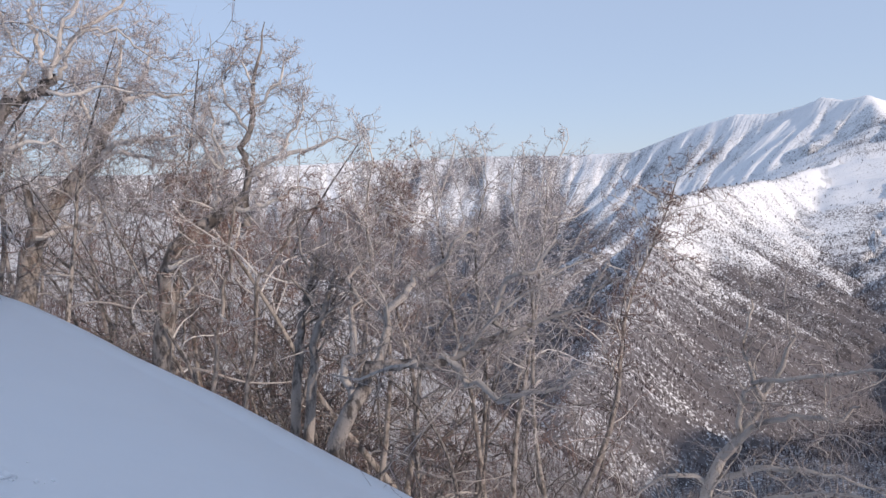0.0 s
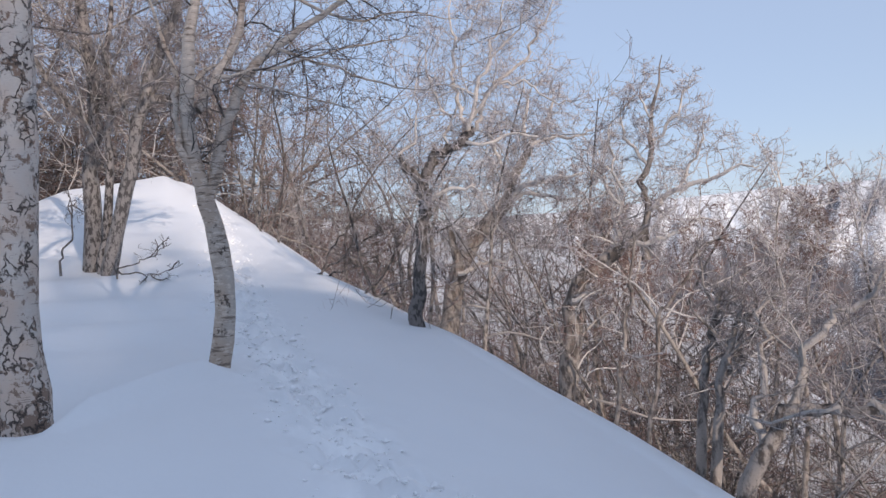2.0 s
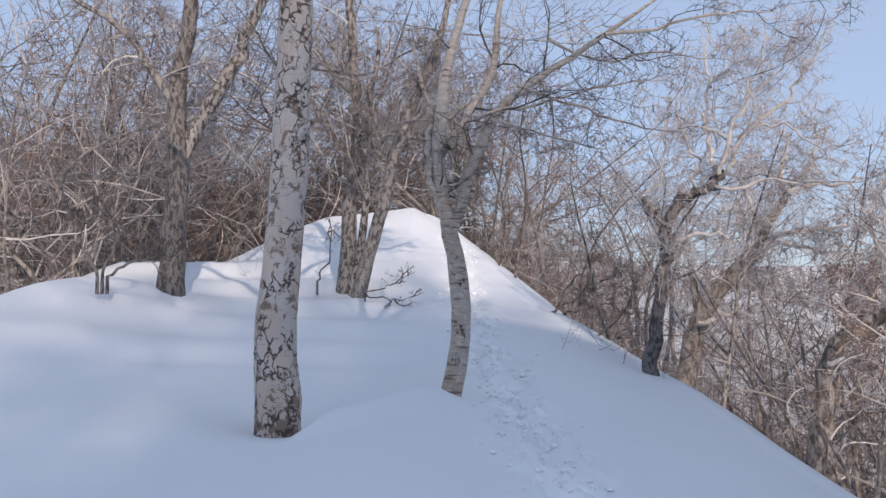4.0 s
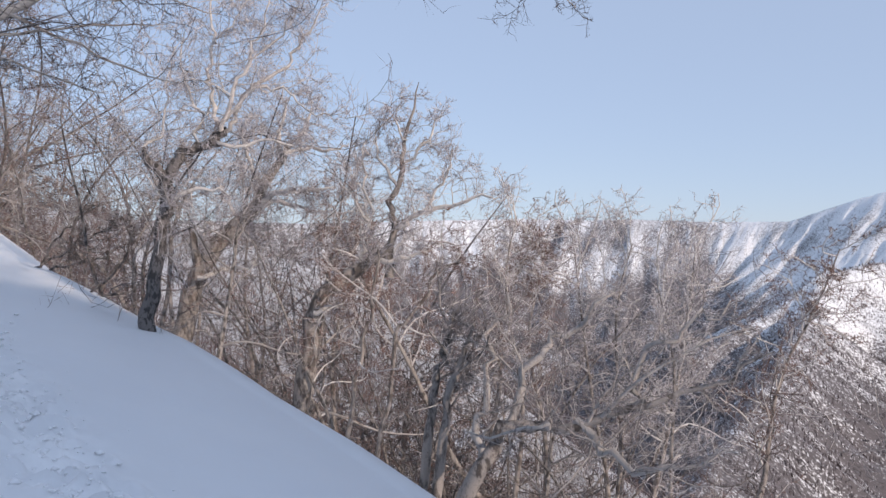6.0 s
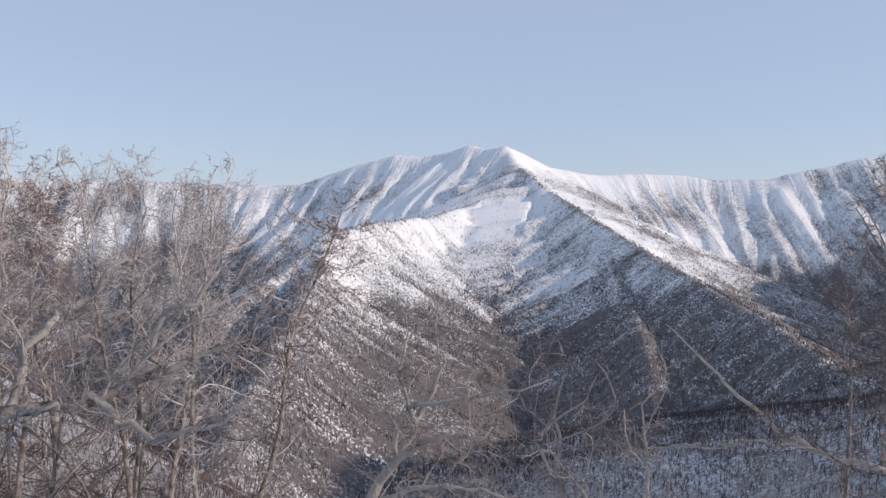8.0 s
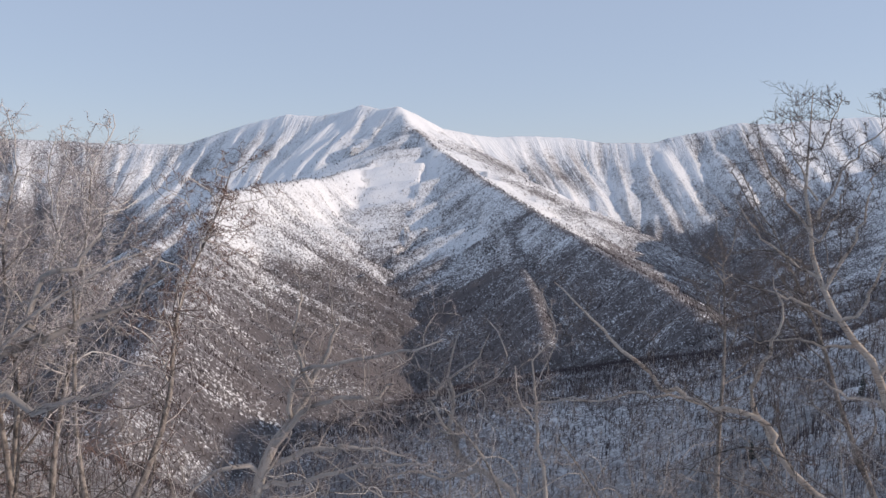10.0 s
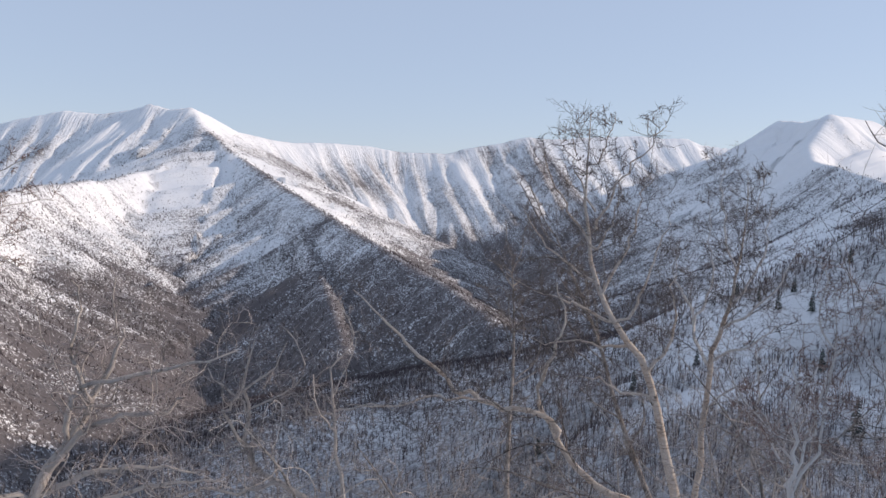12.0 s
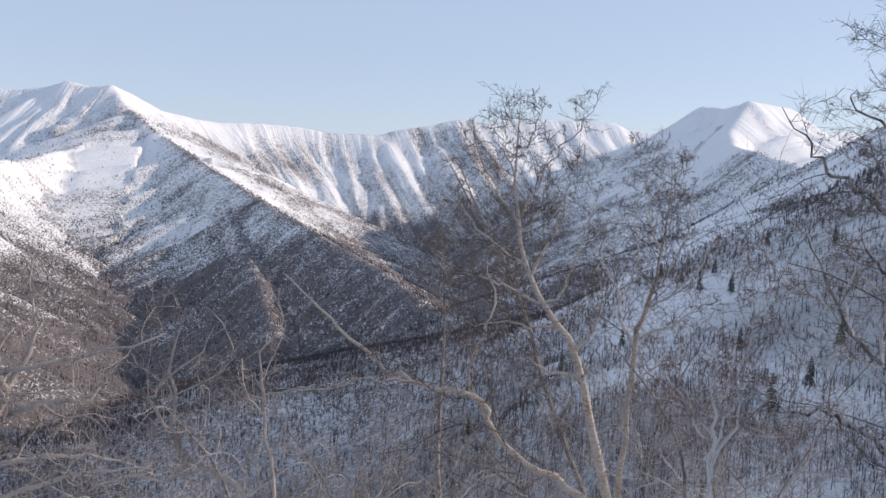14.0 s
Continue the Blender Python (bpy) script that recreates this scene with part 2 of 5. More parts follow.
def fractal(x, y, octaves=4, seed=0):
    v, amp, tot = 0.0, 1.0, 0.0
    for k in range(octaves):
        v = v + amp * value_noise(x * 2 ** k, y * 2 ** k, seed + k)
        tot += amp
        amp *= 0.5
    return v / tot


def crest(points):
    """A crest line from (yaw, elevation, distance) as seen from the standpoint, as points in the world."""
    return [Vector((0, 0, EYE)) + bearing(y, e) * (d / math.cos(radians(e))) for y, e, d in points]


# crest line, steepness of its flanks, width over which its top is rounded
RIDGES = [
    (crest([(60, 1.5, 3300), (20, 1.6, 3400), (4.2, 2.1, 3400), (-9.5, 2, 3289), (-13.3, 2, 3219), (-15.2, 2.7, 3185), (-17.2, 3.4, 3153), (-19.9, 4.1, 3102), (-21.9, 4, 3063), (-23.8, 4.4, 3023), (-25, 4.9, 2993), (-26.3, 4.6, 2948), (-27.5, 4.8, 2907), (-28.7, 4.3, 2954), (-30.5, 3.3, 3050), (-32.1, 3, 3127), (-34.4, 2.7, 3222), (-37, 2.8, 3293), (-39.3, 2.7, 3352), (-41.8, 2.3, 3373), (-44.3, 2.4, 3394), (-45, 2.3, 3400)]), 0.62, 12)] + [
    (crest([(-45, 2.3, 3400), (-46.1, 2.7, 3426), (-48.5, 3.1, 3484), (-50.4, 3.6, 3531), (-52.8, 3.5, 3600), (-55.5, 3.7, 3677), (-57.8, 3.8, 3747), (-59.7, 3.7, 3810), (-61.1, 3.7, 3856), (-62, 3.3, 3882), (-64.3, 3, 3950), (-65.5, 3.9, 3367), (-66.9, 4.9, 2900), (-68.3, 4.7, 2850), (-69.5, 5.1, 2807), (-69.7, 5.25, 2800), (-72.1, 4.8, 3050), (-73.8, 3.4, 3250), (-78, 2.9, 3450), (-90, 3, 3500)]), 0.62, 12),
    (crest([(-27.7, 4.6, 2900), (-28.2, 3.6, 2780), (-27.5, 2.1, 2680), (-25.2, 0.6, 2500), (-22.0, -0.2, 2300), (-17.7, -0.7, 2000),
            (-15.0, -1.5, 1800)]), 0.60, 8)] + [
    (crest([(-27.7, 4.6, 2900), (-28.2, 3.6, 2780), (-30.5, 1.8, 2560), (-34.1, -0.6, 2240), (-38.5, -3.3, 1900), (-44.1, -6.3, 1600), (-48.2, -8.9, 1350)]), 0.45, 6),
    (crest([(-34.1, -0.8, 2240), (-35.3, -3.4, 1980), (-36.1, -5.7, 1800), (-37.9, -10.8, 1400)]), 0.60, 10),
    (crest([(-15.0, -1.6, 1800), (-14.6, -3.5, 1620), (-13.2, -6.4, 1330), (-10.7, -10.6, 1000), (-8.0, -15, 760)]), 0.60, 8),
    (crest([(-15.0, -1.6, 1800), (-12.2, -4.0, 1640), (-8.6, -6.1, 1480), (-4.6, -9.6, 1230), (-1.5, -13, 1000)]), 0.52, 8)] + [
    (crest([(-69.7, 5.2, 2800), (-68.6, 3.3, 2560), (-68.9, 2.4, 2400), (-71.5, 1.6, 2200), (-74.4, 0.7, 2000), (-77.5, 0.3, 1800)]), 0.60, 8),
    (crest([(-84, 2, 1500), (-77.5, 0.4, 1450), (-72.4, -1.6, 1350), (-67.4, -4.8, 1200), (-62, -8.9, 1000), (-56.3, -12.4, 850)]), 0.40, 25),
    (crest([(-90, -2, 900), (-77.8, -4.9, 820), (-74.4, -6.2, 780), (-71.1, -8.3, 700), (-65.8, -10.6, 620)]), 0.30, 30),
    # unseen crest on the right, added to shade the valley slopes
    (crest([(-92, 6, 900), (-100, 12, 800), (-112, 13, 780), (-125, 10, 850)]), 0.55, 25)] + [
    # higher crest out of view, added to throw shadow over the valley floor
    (crest([(-82.5, 3.0, 2150), (-86, 6.5, 1950), (-90, 10.5, 1880), (-96, 14.0, 1900), (-106, 15, 1900), (-124, 14.5, 1800), (-145, 11, 1700)]), 0.62, 25),
    (crest([(95, 7, 150), (75, 6.5, 150), (60, 5.5, 170), (50, 4.5, 210), (42, 3.0, 290), (34, 1.8, 380), (28, 1.2, 460), (22, -0.6, 500), (18, -5, 520)]), 0.72, 30),
]


def crest_field(x, y, line, steep, width, seed):
    """Height of a ridge: its crest, less its steepness times the distance from the crest line,
    furrowed by gullies that run straight down the flanks and deepen away from the crest."""
    best, far_off, along = np.full(x.shape, -1e9), np.zeros(x.shape), np.zeros(x.shape)
    run = 0.0
    for a, b in zip(line[:-1], line[1:]):
        ex, ey = b.x - a.x, b.y - a.y
        length = math.hypot(ex, ey)
        raw = ((x - a.x) * ex + (y - a.y) * ey) / length ** 2
        t = np.clip(raw, 0, 1)
        d = np.hypot(x - a.x - t * ex, y - a.y - t * ey)
        h = a.z + (b.z - a.z) * t - steep * (np.sqrt(d * d + width * width) - width)
        won = h > best
        best = np.where(won, h, best)
        far_off = np.where(won, d, far_off)
        along = np.where(won, run + raw * length, along)
        run += length
    best = best + 3.5 * fractal(along / 110, far_off / 500, 3, seed + 5)
    rough = 4.0 * fractal(x / 45, y / 45, 3, seed + 9)
    if width > 20:
        return best + 0.5 * rough, far_off * 0, along, far_off
    w = along + 0.10 * far_off * fractal(along / 400, far_off / 300, 2, seed + 3) + 22 * fractal(along / 160, far_off / 260, 2, seed + 4)
    rib = np.abs(2 * np.mod(w / 108 + 0.6 * fractal(along / 420, far_off / 900, 2, seed), 1.0) - 1)
    lesser = np.abs(2 * np.mod(w / 41 + fractal(along / 200, far_off / 300, 2, seed + 7), 1.0) - 1)
    size = 0.75 + 0.7 * fractal(along / 190, far_off / 350, 2, seed + 8)
    deep = smooth(0, 130, far_off)
    size = size * (0.55 if width > 11 else 1.0)
    cut = 40 * size * (1 - rib) + 8 * (1 - lesser) + 30 * np.abs(fractal(w / 210, far_off / 900, 2, seed + 1))
    return best - cut * deep + rough * (0.4 + 0.6 * deep), (0.36 * (1 - rib) * size + 0.06 * (1 - lesser)) * deep, along, far_off


def brink_height(s):
    """Height of the snow brink along the ridge, which lies in one slanting plane."""
    return np.interp(s, [-40, -5, 5.5, 8.5, 11.5, 16.8, 26, 34], [1.5, -2.0, -1.34, -0.50, 0.34, 1.38, 4.05, 4.0])


def near_field(x, y):
    s, u = x * AHEAD.x + y * AHEAD.y, x * ASIDE.x + y * ASIDE.y
    top = 0.085 * np.clip(s, 0, 30) + 2.0 * np.exp(-((s - 26) / 7.5) ** 2) - 0.05 * np.clip(s - 35, 0, 400)
    ub = np.clip(6.2 - 0.225 * s, 0.35, 12)
    zb = np.where(s < 30, brink_height(s), top - 0.3)
    f = np.clip(u / ub, 0, 1)
    right = top + (zb - top) * f ** 1.35
    right = right - 0.78 * (np.sqrt(np.clip(u - ub, 0, None) ** 2 + 0.15) - 0.387)
    ul = np.where(s < 18, -6.0, -2.5) + 0.0 * s
    left = top + 0.10 * smooth(0, 5, -u) * (s < 18) - 0.10 * np.clip(-u, 0, 3) * smooth(17, 22, s)
    lip = 0.55 * np.exp(-((u + 5.0) / 1.3) ** 2 - ((s - 12.0) / 2.6) ** 2)
    left = left + lip - 0.5 * (np.sqrt(np.clip(ul - u, 0, None) ** 2 + 0.3) - 0.548)
    # unseen rise added towards the sun, shaped to keep the near snow in shade
    q, p = x * SUNWARD.x + y * SUNWARD.y, x * ACROSS.x + y * ACROSS.y
    shade_knoll = (18.9 + 3.6 * smooth(-0.5, 3.5, p) + 1.5 * fractal(p / 3.0, q / 12, 2, 71)) * np.exp(-((q - 46) / 13) ** 2) * smooth(15, 24, q) * smooth(9.5, 6.3, p) * smooth(-42, -24, p)
    return np.where(u > 0, right, left) + shade_knoll, s, u


def footprints(s, u):
    """Two uneven files of trodden holes along the ridge, in a strip of broken snow."""
    k = np.round(s / 0.36)
    side = np.where(np.mod(k, 2) == 0, 0.13, -0.13)
    mid = 1.02 + 0.10 * np.sin(s * 0.4)
    cu = mid + side + value_noise(k * 1.7, k * 0.3, 5) * 0.12
    cs = k * 0.36 + value_noise(k * 2.3, k * 0.7, 6) * 0.08
    d2 = ((s - cs) / 0.13) ** 2 + ((u - cu) / 0.10) ** 2
    big = 0.6 + 0.5 * value_noise(k * 0.9, k * 1.1, 7)
    hole = big * (-0.09 * np.exp(-d2) + 0.05 * np.exp(-((np.sqrt(d2) - 1.7) / 0.5) ** 2))
    crumbs = 0.18 * fractal(s * 5, u * 5, 3, 9) * np.exp(-((u - mid) / 0.36) ** 2)
    return (hole + crumbs) * smooth(2, 4, s) * (1 - smooth(24, 27, s)) * (np.abs(u - 1.05) < 0.9)


def ground_height(x, y, detail=True, parts=False):
    x, y = np.asarray(x, float), np.asarray(y, float)
    r = np.hypot(x, y)
    yaw = np.degrees(np.arctan2(-x, y))
    near, s, u = near_field(x, y)
    sway = yaw + 9 * fractal(x / 220, y / 220, 2, 2)
    floor = np.interp(sway, [-180, -85, -70, -60, -47, -38, -15, 4, 20, 60, 180], [-30, -70, -78, -100, -260, -420, -420, -280, -110, -40, -30])
    floor = floor - 0.28 * np.clip(r - 430, 0, 900) * smooth(-40, -55, sway) + (10 + 14 * smooth(-50, -60, sway)) * fractal(x / 130, y / 130, 4, 3) * smooth(60, 200, r)
    margin = np.full(r.shape, 1e9)
    far, chute, along, down = floor, 0 * r, x * 0.8 - y * 0.6, 0.6 * x + 0.8 * y
    for k, (line, steep, width) in enumerate(RIDGES):
        h, fold, run, off = crest_field(x, y, line, steep, width, 50 + 20 * k)
        won = h > far
        margin = np.where(won, h - far, np.minimum(margin, far - h))
        far = np.maximum(far, h)
        chute, along, down = np.where(won, fold, chute), np.where(won, run + 3000 * k, along), np.where(won, off, down)
    if parts:
        return chute, along, down, smooth(0, 22, np.abs(margin))
    z = np.maximum(near, far)
    if detail:
        z = z + 0.07 * fractal(x / 2.6, y / 2.6, 3, 31) * (r < 400) + footprints(s, u)
        # drift behind the slim tree
        ds = s - 7.25 - 0.95 * (u - 0.2)
        z = z + 0.17 * np.exp(-np.abs(ds / np.where(ds > 0, 0.34, 0.15)) ** 1.6) * smooth(-1.0, -0.6, u) * smooth(0.55, 0.15, u)
        # hollow round the thick stem, waves of wind-packed snow beyond
        z = z - 0.16 * np.exp(-(((s - 6.75) / 0.75) ** 2 + ((u + 1.08) / 0.55) ** 2))
        z = z + 0.05 * np.sin(3.3 * s + 1.2 * np.sin(0.9 * u)) * smooth(8, 10, s) * smooth(20, 17, s) * smooth(0.4, -0.4, u) * smooth(-6, -4, u)
    return z


def woods_cover(x, y, z):
    """How much brush covers the snow: none on the near ridge and the high tops, most on the lower flanks; over the
    valley floor it also paints shade.
    """
    r = np.hypot(x, y)
    yaw = np.degrees(np.arctan2(-x, y))
    chute, along, down, _ = ground_height(x, y, False, True)
    low = 1 - smooth(-260, 0, z)
    c = 0.33 + 0.22 * low + 0.24 * fractal(x / 200, y / 200, 3, 41) + 0.25 * (1 - smooth(500, 900, r)) * fractal(x / 50, y / 50, 3, 43)
    c = c + 0.10 * (1 - smooth(-330, -130, z)) * smooth(500, 800, r)
    c = c + 0.10 * smooth(-46, -40, yaw) * smooth(8, 2, yaw) * (1 - smooth(1300, 1700, r)) + 0.02 * (1 - smooth(-240, -120, z)) * smooth(900, 1200, r)
    c = c - 0.13 * smooth(60, 200, z) - 0.8 * np.clip(chute - 0.14, 0, 0.4)
    c = c + smooth(-50, -60, yaw) * (1 - smooth(1500, 1900, r)) * (-0.06 + 0.55 * fractal(x / 110, y / 110, 3, 44))
    # cover raised on the valley floor, partly to paint its deep shade
    valley = smooth(-54, -46, yaw) * smooth(10, 0, yaw) * smooth(200, 300, r) * (1 - smooth(1500, 1900, r)) * (1 - smooth(-270, -150, z))
    c = c + 0.13 * smooth(-15, -5, yaw) * smooth(1500, 2200, r)
    c = c + 0.10 * valley + 0.16 * smooth(-58, -50, yaw) * smooth(-16, -24, yaw) * smooth(150, 250, r) * (1 - smooth(900, 1200, r))
    c = c - 0.06 * smooth(-8, 8, yaw) * (1 - smooth(900, 1400, r))
    c = c + (0.20 * smooth(-58, -46, yaw) + 0.10) * smooth(8, -4, yaw) * (1 - smooth(1300, 1900, r)) * (1 - smooth(-260, -60, z))
    c = c + 0.30 * np.exp(-(down / 9) ** 2) * smooth(-14.5, -15.5, yaw) * smooth(-60, -50, yaw) * (1 - smooth(110, 190, z)) * smooth(1200, 1500, r)
    c = c - 0.6 * smooth(-64.5, -66.5, yaw) * smooth(2200, 2500, r)
    c = c + 0.16 * smooth(-30, -40, yaw) * (1 - smooth(-60, -66, yaw)) * (1 - smooth(700, 1100, r)) + 0.03 * smooth(-60, 60, z) * smooth(1500, 2000, r)
    c = c + 0.55 * np.exp(-(down / 42) ** 2) * ((along > 23600) & (along < 29800))
    spur = smooth(-28, -25, yaw) * smooth(-4, -9, yaw) * smooth(650, 950, r) * (0.25 + 0.75 * smooth(-230, -90, z))
    most = 0.64 - 0.06 * smooth(-26, -34, yaw) - 0.17 * spur + 0.04 * valley
    return np.clip(c - 0.05 * spur, 0, most) * smooth(25, 90, r)


def mesh_object(name, verts, faces, mat, parent=None, smooth_faces=True):
    me = bpy.data.meshes.new(name)
    verts = np.asarray(verts, np.float32)
    faces = np.asarray(faces, np.int32)
    me.vertices.add(len(verts))
    me.vertices.foreach_set("co", verts.ravel())
    k = faces.shape[1]
    me.loops.add(faces.size)
    me.loops.foreach_set("vertex_index", faces.ravel())
    me.polygons.add(len(faces))
    me.polygons.foreach_set("loop_start", np.arange(0, faces.size, k, dtype=np.int32))
    me.polygons.foreach_set("use_smooth", np.full(len(faces), smooth_faces))
    me.update(calc_edges=True)
    me.materials.append(mat)
    ob = new(name, me)
    if parent:
        ob.parent = parent
    return ob


def build_ground():
    yaws = np.concatenate([np.arange(-90, 76, 0.22), np.arange(78, 268, 1.9)])
    rings = np.concatenate([[0.0, 0.4, 0.9, 1.4], np.geomspace(2, 5, 36), np.geomspace(5.05, 13, 120), np.geomspace(13.15, 32, 60), np.geomspace(33, 700, 60), np.arange(715, 4050, 17), [4200, 4500, 4900]])
    a = np.radians(yaws)
    x, y = 0.17 - np.sin(a)[:, None] * rings[None, :], 0.11 + np.cos(a)[:, None] * rings[None, :]
    z = ground_height(x, y)
    verts = np.stack([x, y, z], -1).reshape(-1, 3)
    n, m = len(yaws), len(rings)
    i, j = np.meshgrid(np.arange(n), np.arange(m - 1), indexing="ij")
    i2 = (i + 1) % n
    faces = np.stack([i * m + j, i * m + j + 1, i2 * m + j + 1, i2 * m + j], -1).reshape(-1, 4)
    ob = mesh_object("ground", verts, faces[:, ::-1], SNOW)
    at = ob.data.attributes.new("woods", "FLOAT", "POINT")
    at.data.foreach_set("value", (woods_cover(verts[:, 0], verts[:, 1], verts[:, 2]) * (0.85 + 0.15 * smooth(500, 1100, np.hypot(verts[:, 0], verts[:, 1])))).astype(np.float32))
    _, along, down, sure = ground_height(verts[:, 0], verts[:, 1], False, True)
    at = ob.data.attributes.new("fall", "FLOAT_VECTOR", "POINT")
    off = smooth(150, 500, np.hypot(verts[:, 0], verts[:, 1]))
    at.data.foreach_set("vector", np.stack([along * off, down * off, 0 * off], -1).astype(np.float32).ravel())
    _, s, u = near_field(verts[:, 0], verts[:, 1])
    # strip of broken snow that carries the painted sun flecks
    broken = smooth(-0.25, 0.35, fractal(s * 4, u * 4, 3, 9)) * np.exp(-((u - 1.02 - 0.10 * np.sin(s * 0.4)) / 0.34) ** 2) * smooth(2, 4, s) * (1 - smooth(24, 27, s))
    at = ob.data.attributes.new("trod_lit", "FLOAT", "POINT")
    at.data.foreach_set("value", broken.astype(np.float32))
    at = ob.data.attributes.new("close", "FLOAT", "POINT")
    at.data.foreach_set("value", (0.65 * (1 - smooth(450, 850, np.hypot(verts[:, 0], verts[:, 1])))).astype(np.float32))
    at = ob.data.attributes.new("flank", "FLOAT", "POINT")
    at.data.foreach_set("value", (sure * off).astype(np.float32))
    tagged(ob, "deep wind-smoothed snow on a ridge, valley and mountains", "ground", kind="structure")
    return ob


build_ground()


# ---- trees ----
def tubes(paths, sides):
    """Vertices and quads of tapered tubes along the paths: lists of (points, radii)."""
    pts = np.array([p for path, _ in paths for p in path], float)
    rad = np.array([r for _, radii in paths for r in radii], float)
    size = np.array([len(path) for path, _ in paths])
    start = np.concatenate([[0], np.cumsum(size)[:-1]])
    idx = np.arange(len(pts))
    own = np.repeat(np.arange(len(paths)), size)
    first, last = start[own], start[own] + size[own] - 1
    tan = pts[np.minimum(idx + 1, last)] - pts[np.maximum(idx - 1, first)]
    tan /= np.linalg.norm(tan, axis=1, keepdims=True) + 1e-9
    ref = np.where(np.abs(tan[:, 2:3]) < 0.9, np.array([[0, 0, 1.0]]), np.array([[1.0, 0, 0]]))
    ref = ref[first]
    n1 = np.cross(tan, ref)
    n1 /= np.linalg.norm(n1, axis=1, keepdims=True) + 1e-9
    n2 = np.cross(tan, n1)
    ang = np.arange(sides) * 2 * np.pi / sides
    v = pts[:, None] + rad[:, None, None] * (np.cos(ang)[None, :, None] * n1[:, None] + np.sin(ang)[None, :, None] * n2[:, None])
    seg = idx[idx < last]
    k = np.arange(sides)
    a = seg[:, None] * sides + k
    b = seg[:, None] * sides + (k + 1) % sides
    return v.reshape(-1, 3), np.stack([a, b, b + sides, a + sides], -1).reshape(-1, 4)


def spikes(paths):
    """Three-sided points along each path: straight ones of two places, bent ones of three."""
    pts = np.array([p for p, _ in paths], float)
    rad = np.array([r[0] for _, r in paths], float)[:, None]
    a, b = pts[:, 0], pts[:, -1]
    tan = b - a
    tan /= np.linalg.norm(tan, axis=1, keepdims=True) + 1e-9
    ref = np.where(np.abs(tan[:, 2:3]) < 0.9, np.array([[0, 0, 1.0]]), np.array([[1.0, 0, 0]]))
    n1 = np.cross(tan, ref)
    n1 /= np.linalg.norm(n1, axis=1, keepdims=True) + 1e-9
    n2 = np.cross(tan, n1)
    ring = lambda p, q: [p + q * n1, p + q * (-0.5 * n1 + 0.87 * n2), p + q * (-0.5 * n1 - 0.87 * n2)]
    if pts.shape[1] == 2:
        v, f, k = ring(a, rad) + [b], [[0, 1, 3], [1, 2, 3], [2, 0, 3]], 4
    else:
        v, k = ring(a, rad) + ring(pts[:, 1], 0.75 * rad) + [b], 7
        f = [[0, 1, 4], [0, 4, 3], [1, 2, 5], [1, 5, 4], [2, 0, 3], [2, 3, 5], [3, 4, 6], [4, 5, 6], [5, 3, 6]]
    return np.stack(v, 1).reshape(-1, 3), (np.arange(len(a))[:, None, None] * k + np.array(f)[None]).reshape(-1, 3)


def twig_part(name, small, fine, mat, parent):
    v, f = tubes(small, 3)
    f = np.concatenate([f[:, [0, 1, 2]], f[:, [0, 2, 3]]])
    if fine:
        v2, f2 = spikes(fine)
        v, f = np.concatenate([v, v2]), np.concatenate([f, f2 + len(v)])
    return mesh_object(name, v, f, mat, parent)


def tube_part(name, paths, sides, mat, parent):
    v, f = tubes(paths, sides)
    return mesh_object(name, v, f, mat, parent)


def shoot(rng, p, d, length, n, wob, up, r0, r1):
    """One gnarled shoot: n steps of wandering direction, tapering."""
    pts, radii = [tuple(p)], [r0]
    p, d = Vector(p), Vector(d).normalized()
    step = length / n
    bend = Vector((rng.gauss(0, wob), rng.gauss(0, wob), rng.gauss(0, wob)))
    for k in range(n):
        bend = bend * 0.55 + Vector((rng.gauss(0, wob), rng.gauss(0, wob), rng.gauss(0, wob)))
        d = d + bend + Vector((0, 0, up))
        d.normalize()
        p = p + d * step
        pts.append(tuple(p))
        radii.append(r0 + (r1 - r0) * ((k + 1) / n) ** 0.8)
    return pts, radii


def side_shoots(rng, path, count, lo, hi, ratio, spread, wob, up, n, thin, lean=None, tip=0.003, droop=0.6, slim=0.009):
    """Shoots that leave a path along its upper part."""
    pts, radii = path
    total = sum((Vector(b) - Vector(a)).length for a, b in zip(pts[:-1], pts[1:]))
    out = []
    for c in range(count):
        t = lo + (hi - lo) * (c + rng.random()) / count
        q = t * (len(pts) - 1)
        i = min(int(q), len(pts) - 2)
        a, b = Vector(pts[i]), Vector(pts[i + 1])
        tan = (b - a).normalized()
        side = tan.cross(Vector((rng.gauss(0, 1), rng.gauss(0, 1), rng.gauss(0, 1)))).normalized()
        ang = radians(rng.uniform(*spread))
        d = tan * math.cos(ang) + side * math.sin(ang)
        if lean:
            d = d + Vector(lean)
        r = (radii[i] + (radii[i + 1] - radii[i]) * (q - i)) * thin
        length = total * ratio * (1.15 - droop * t) * rng.choice((rng.uniform(0.3, 0.7), rng.uniform(0.7, 1.1), rng.uniform(1.0, 1.5)))
        out.append(shoot(rng, a.lerp(b, q - i), d, length, n, wob, up, max(min(r, slim * length + tip), tip), tip * 0.6))
    return out


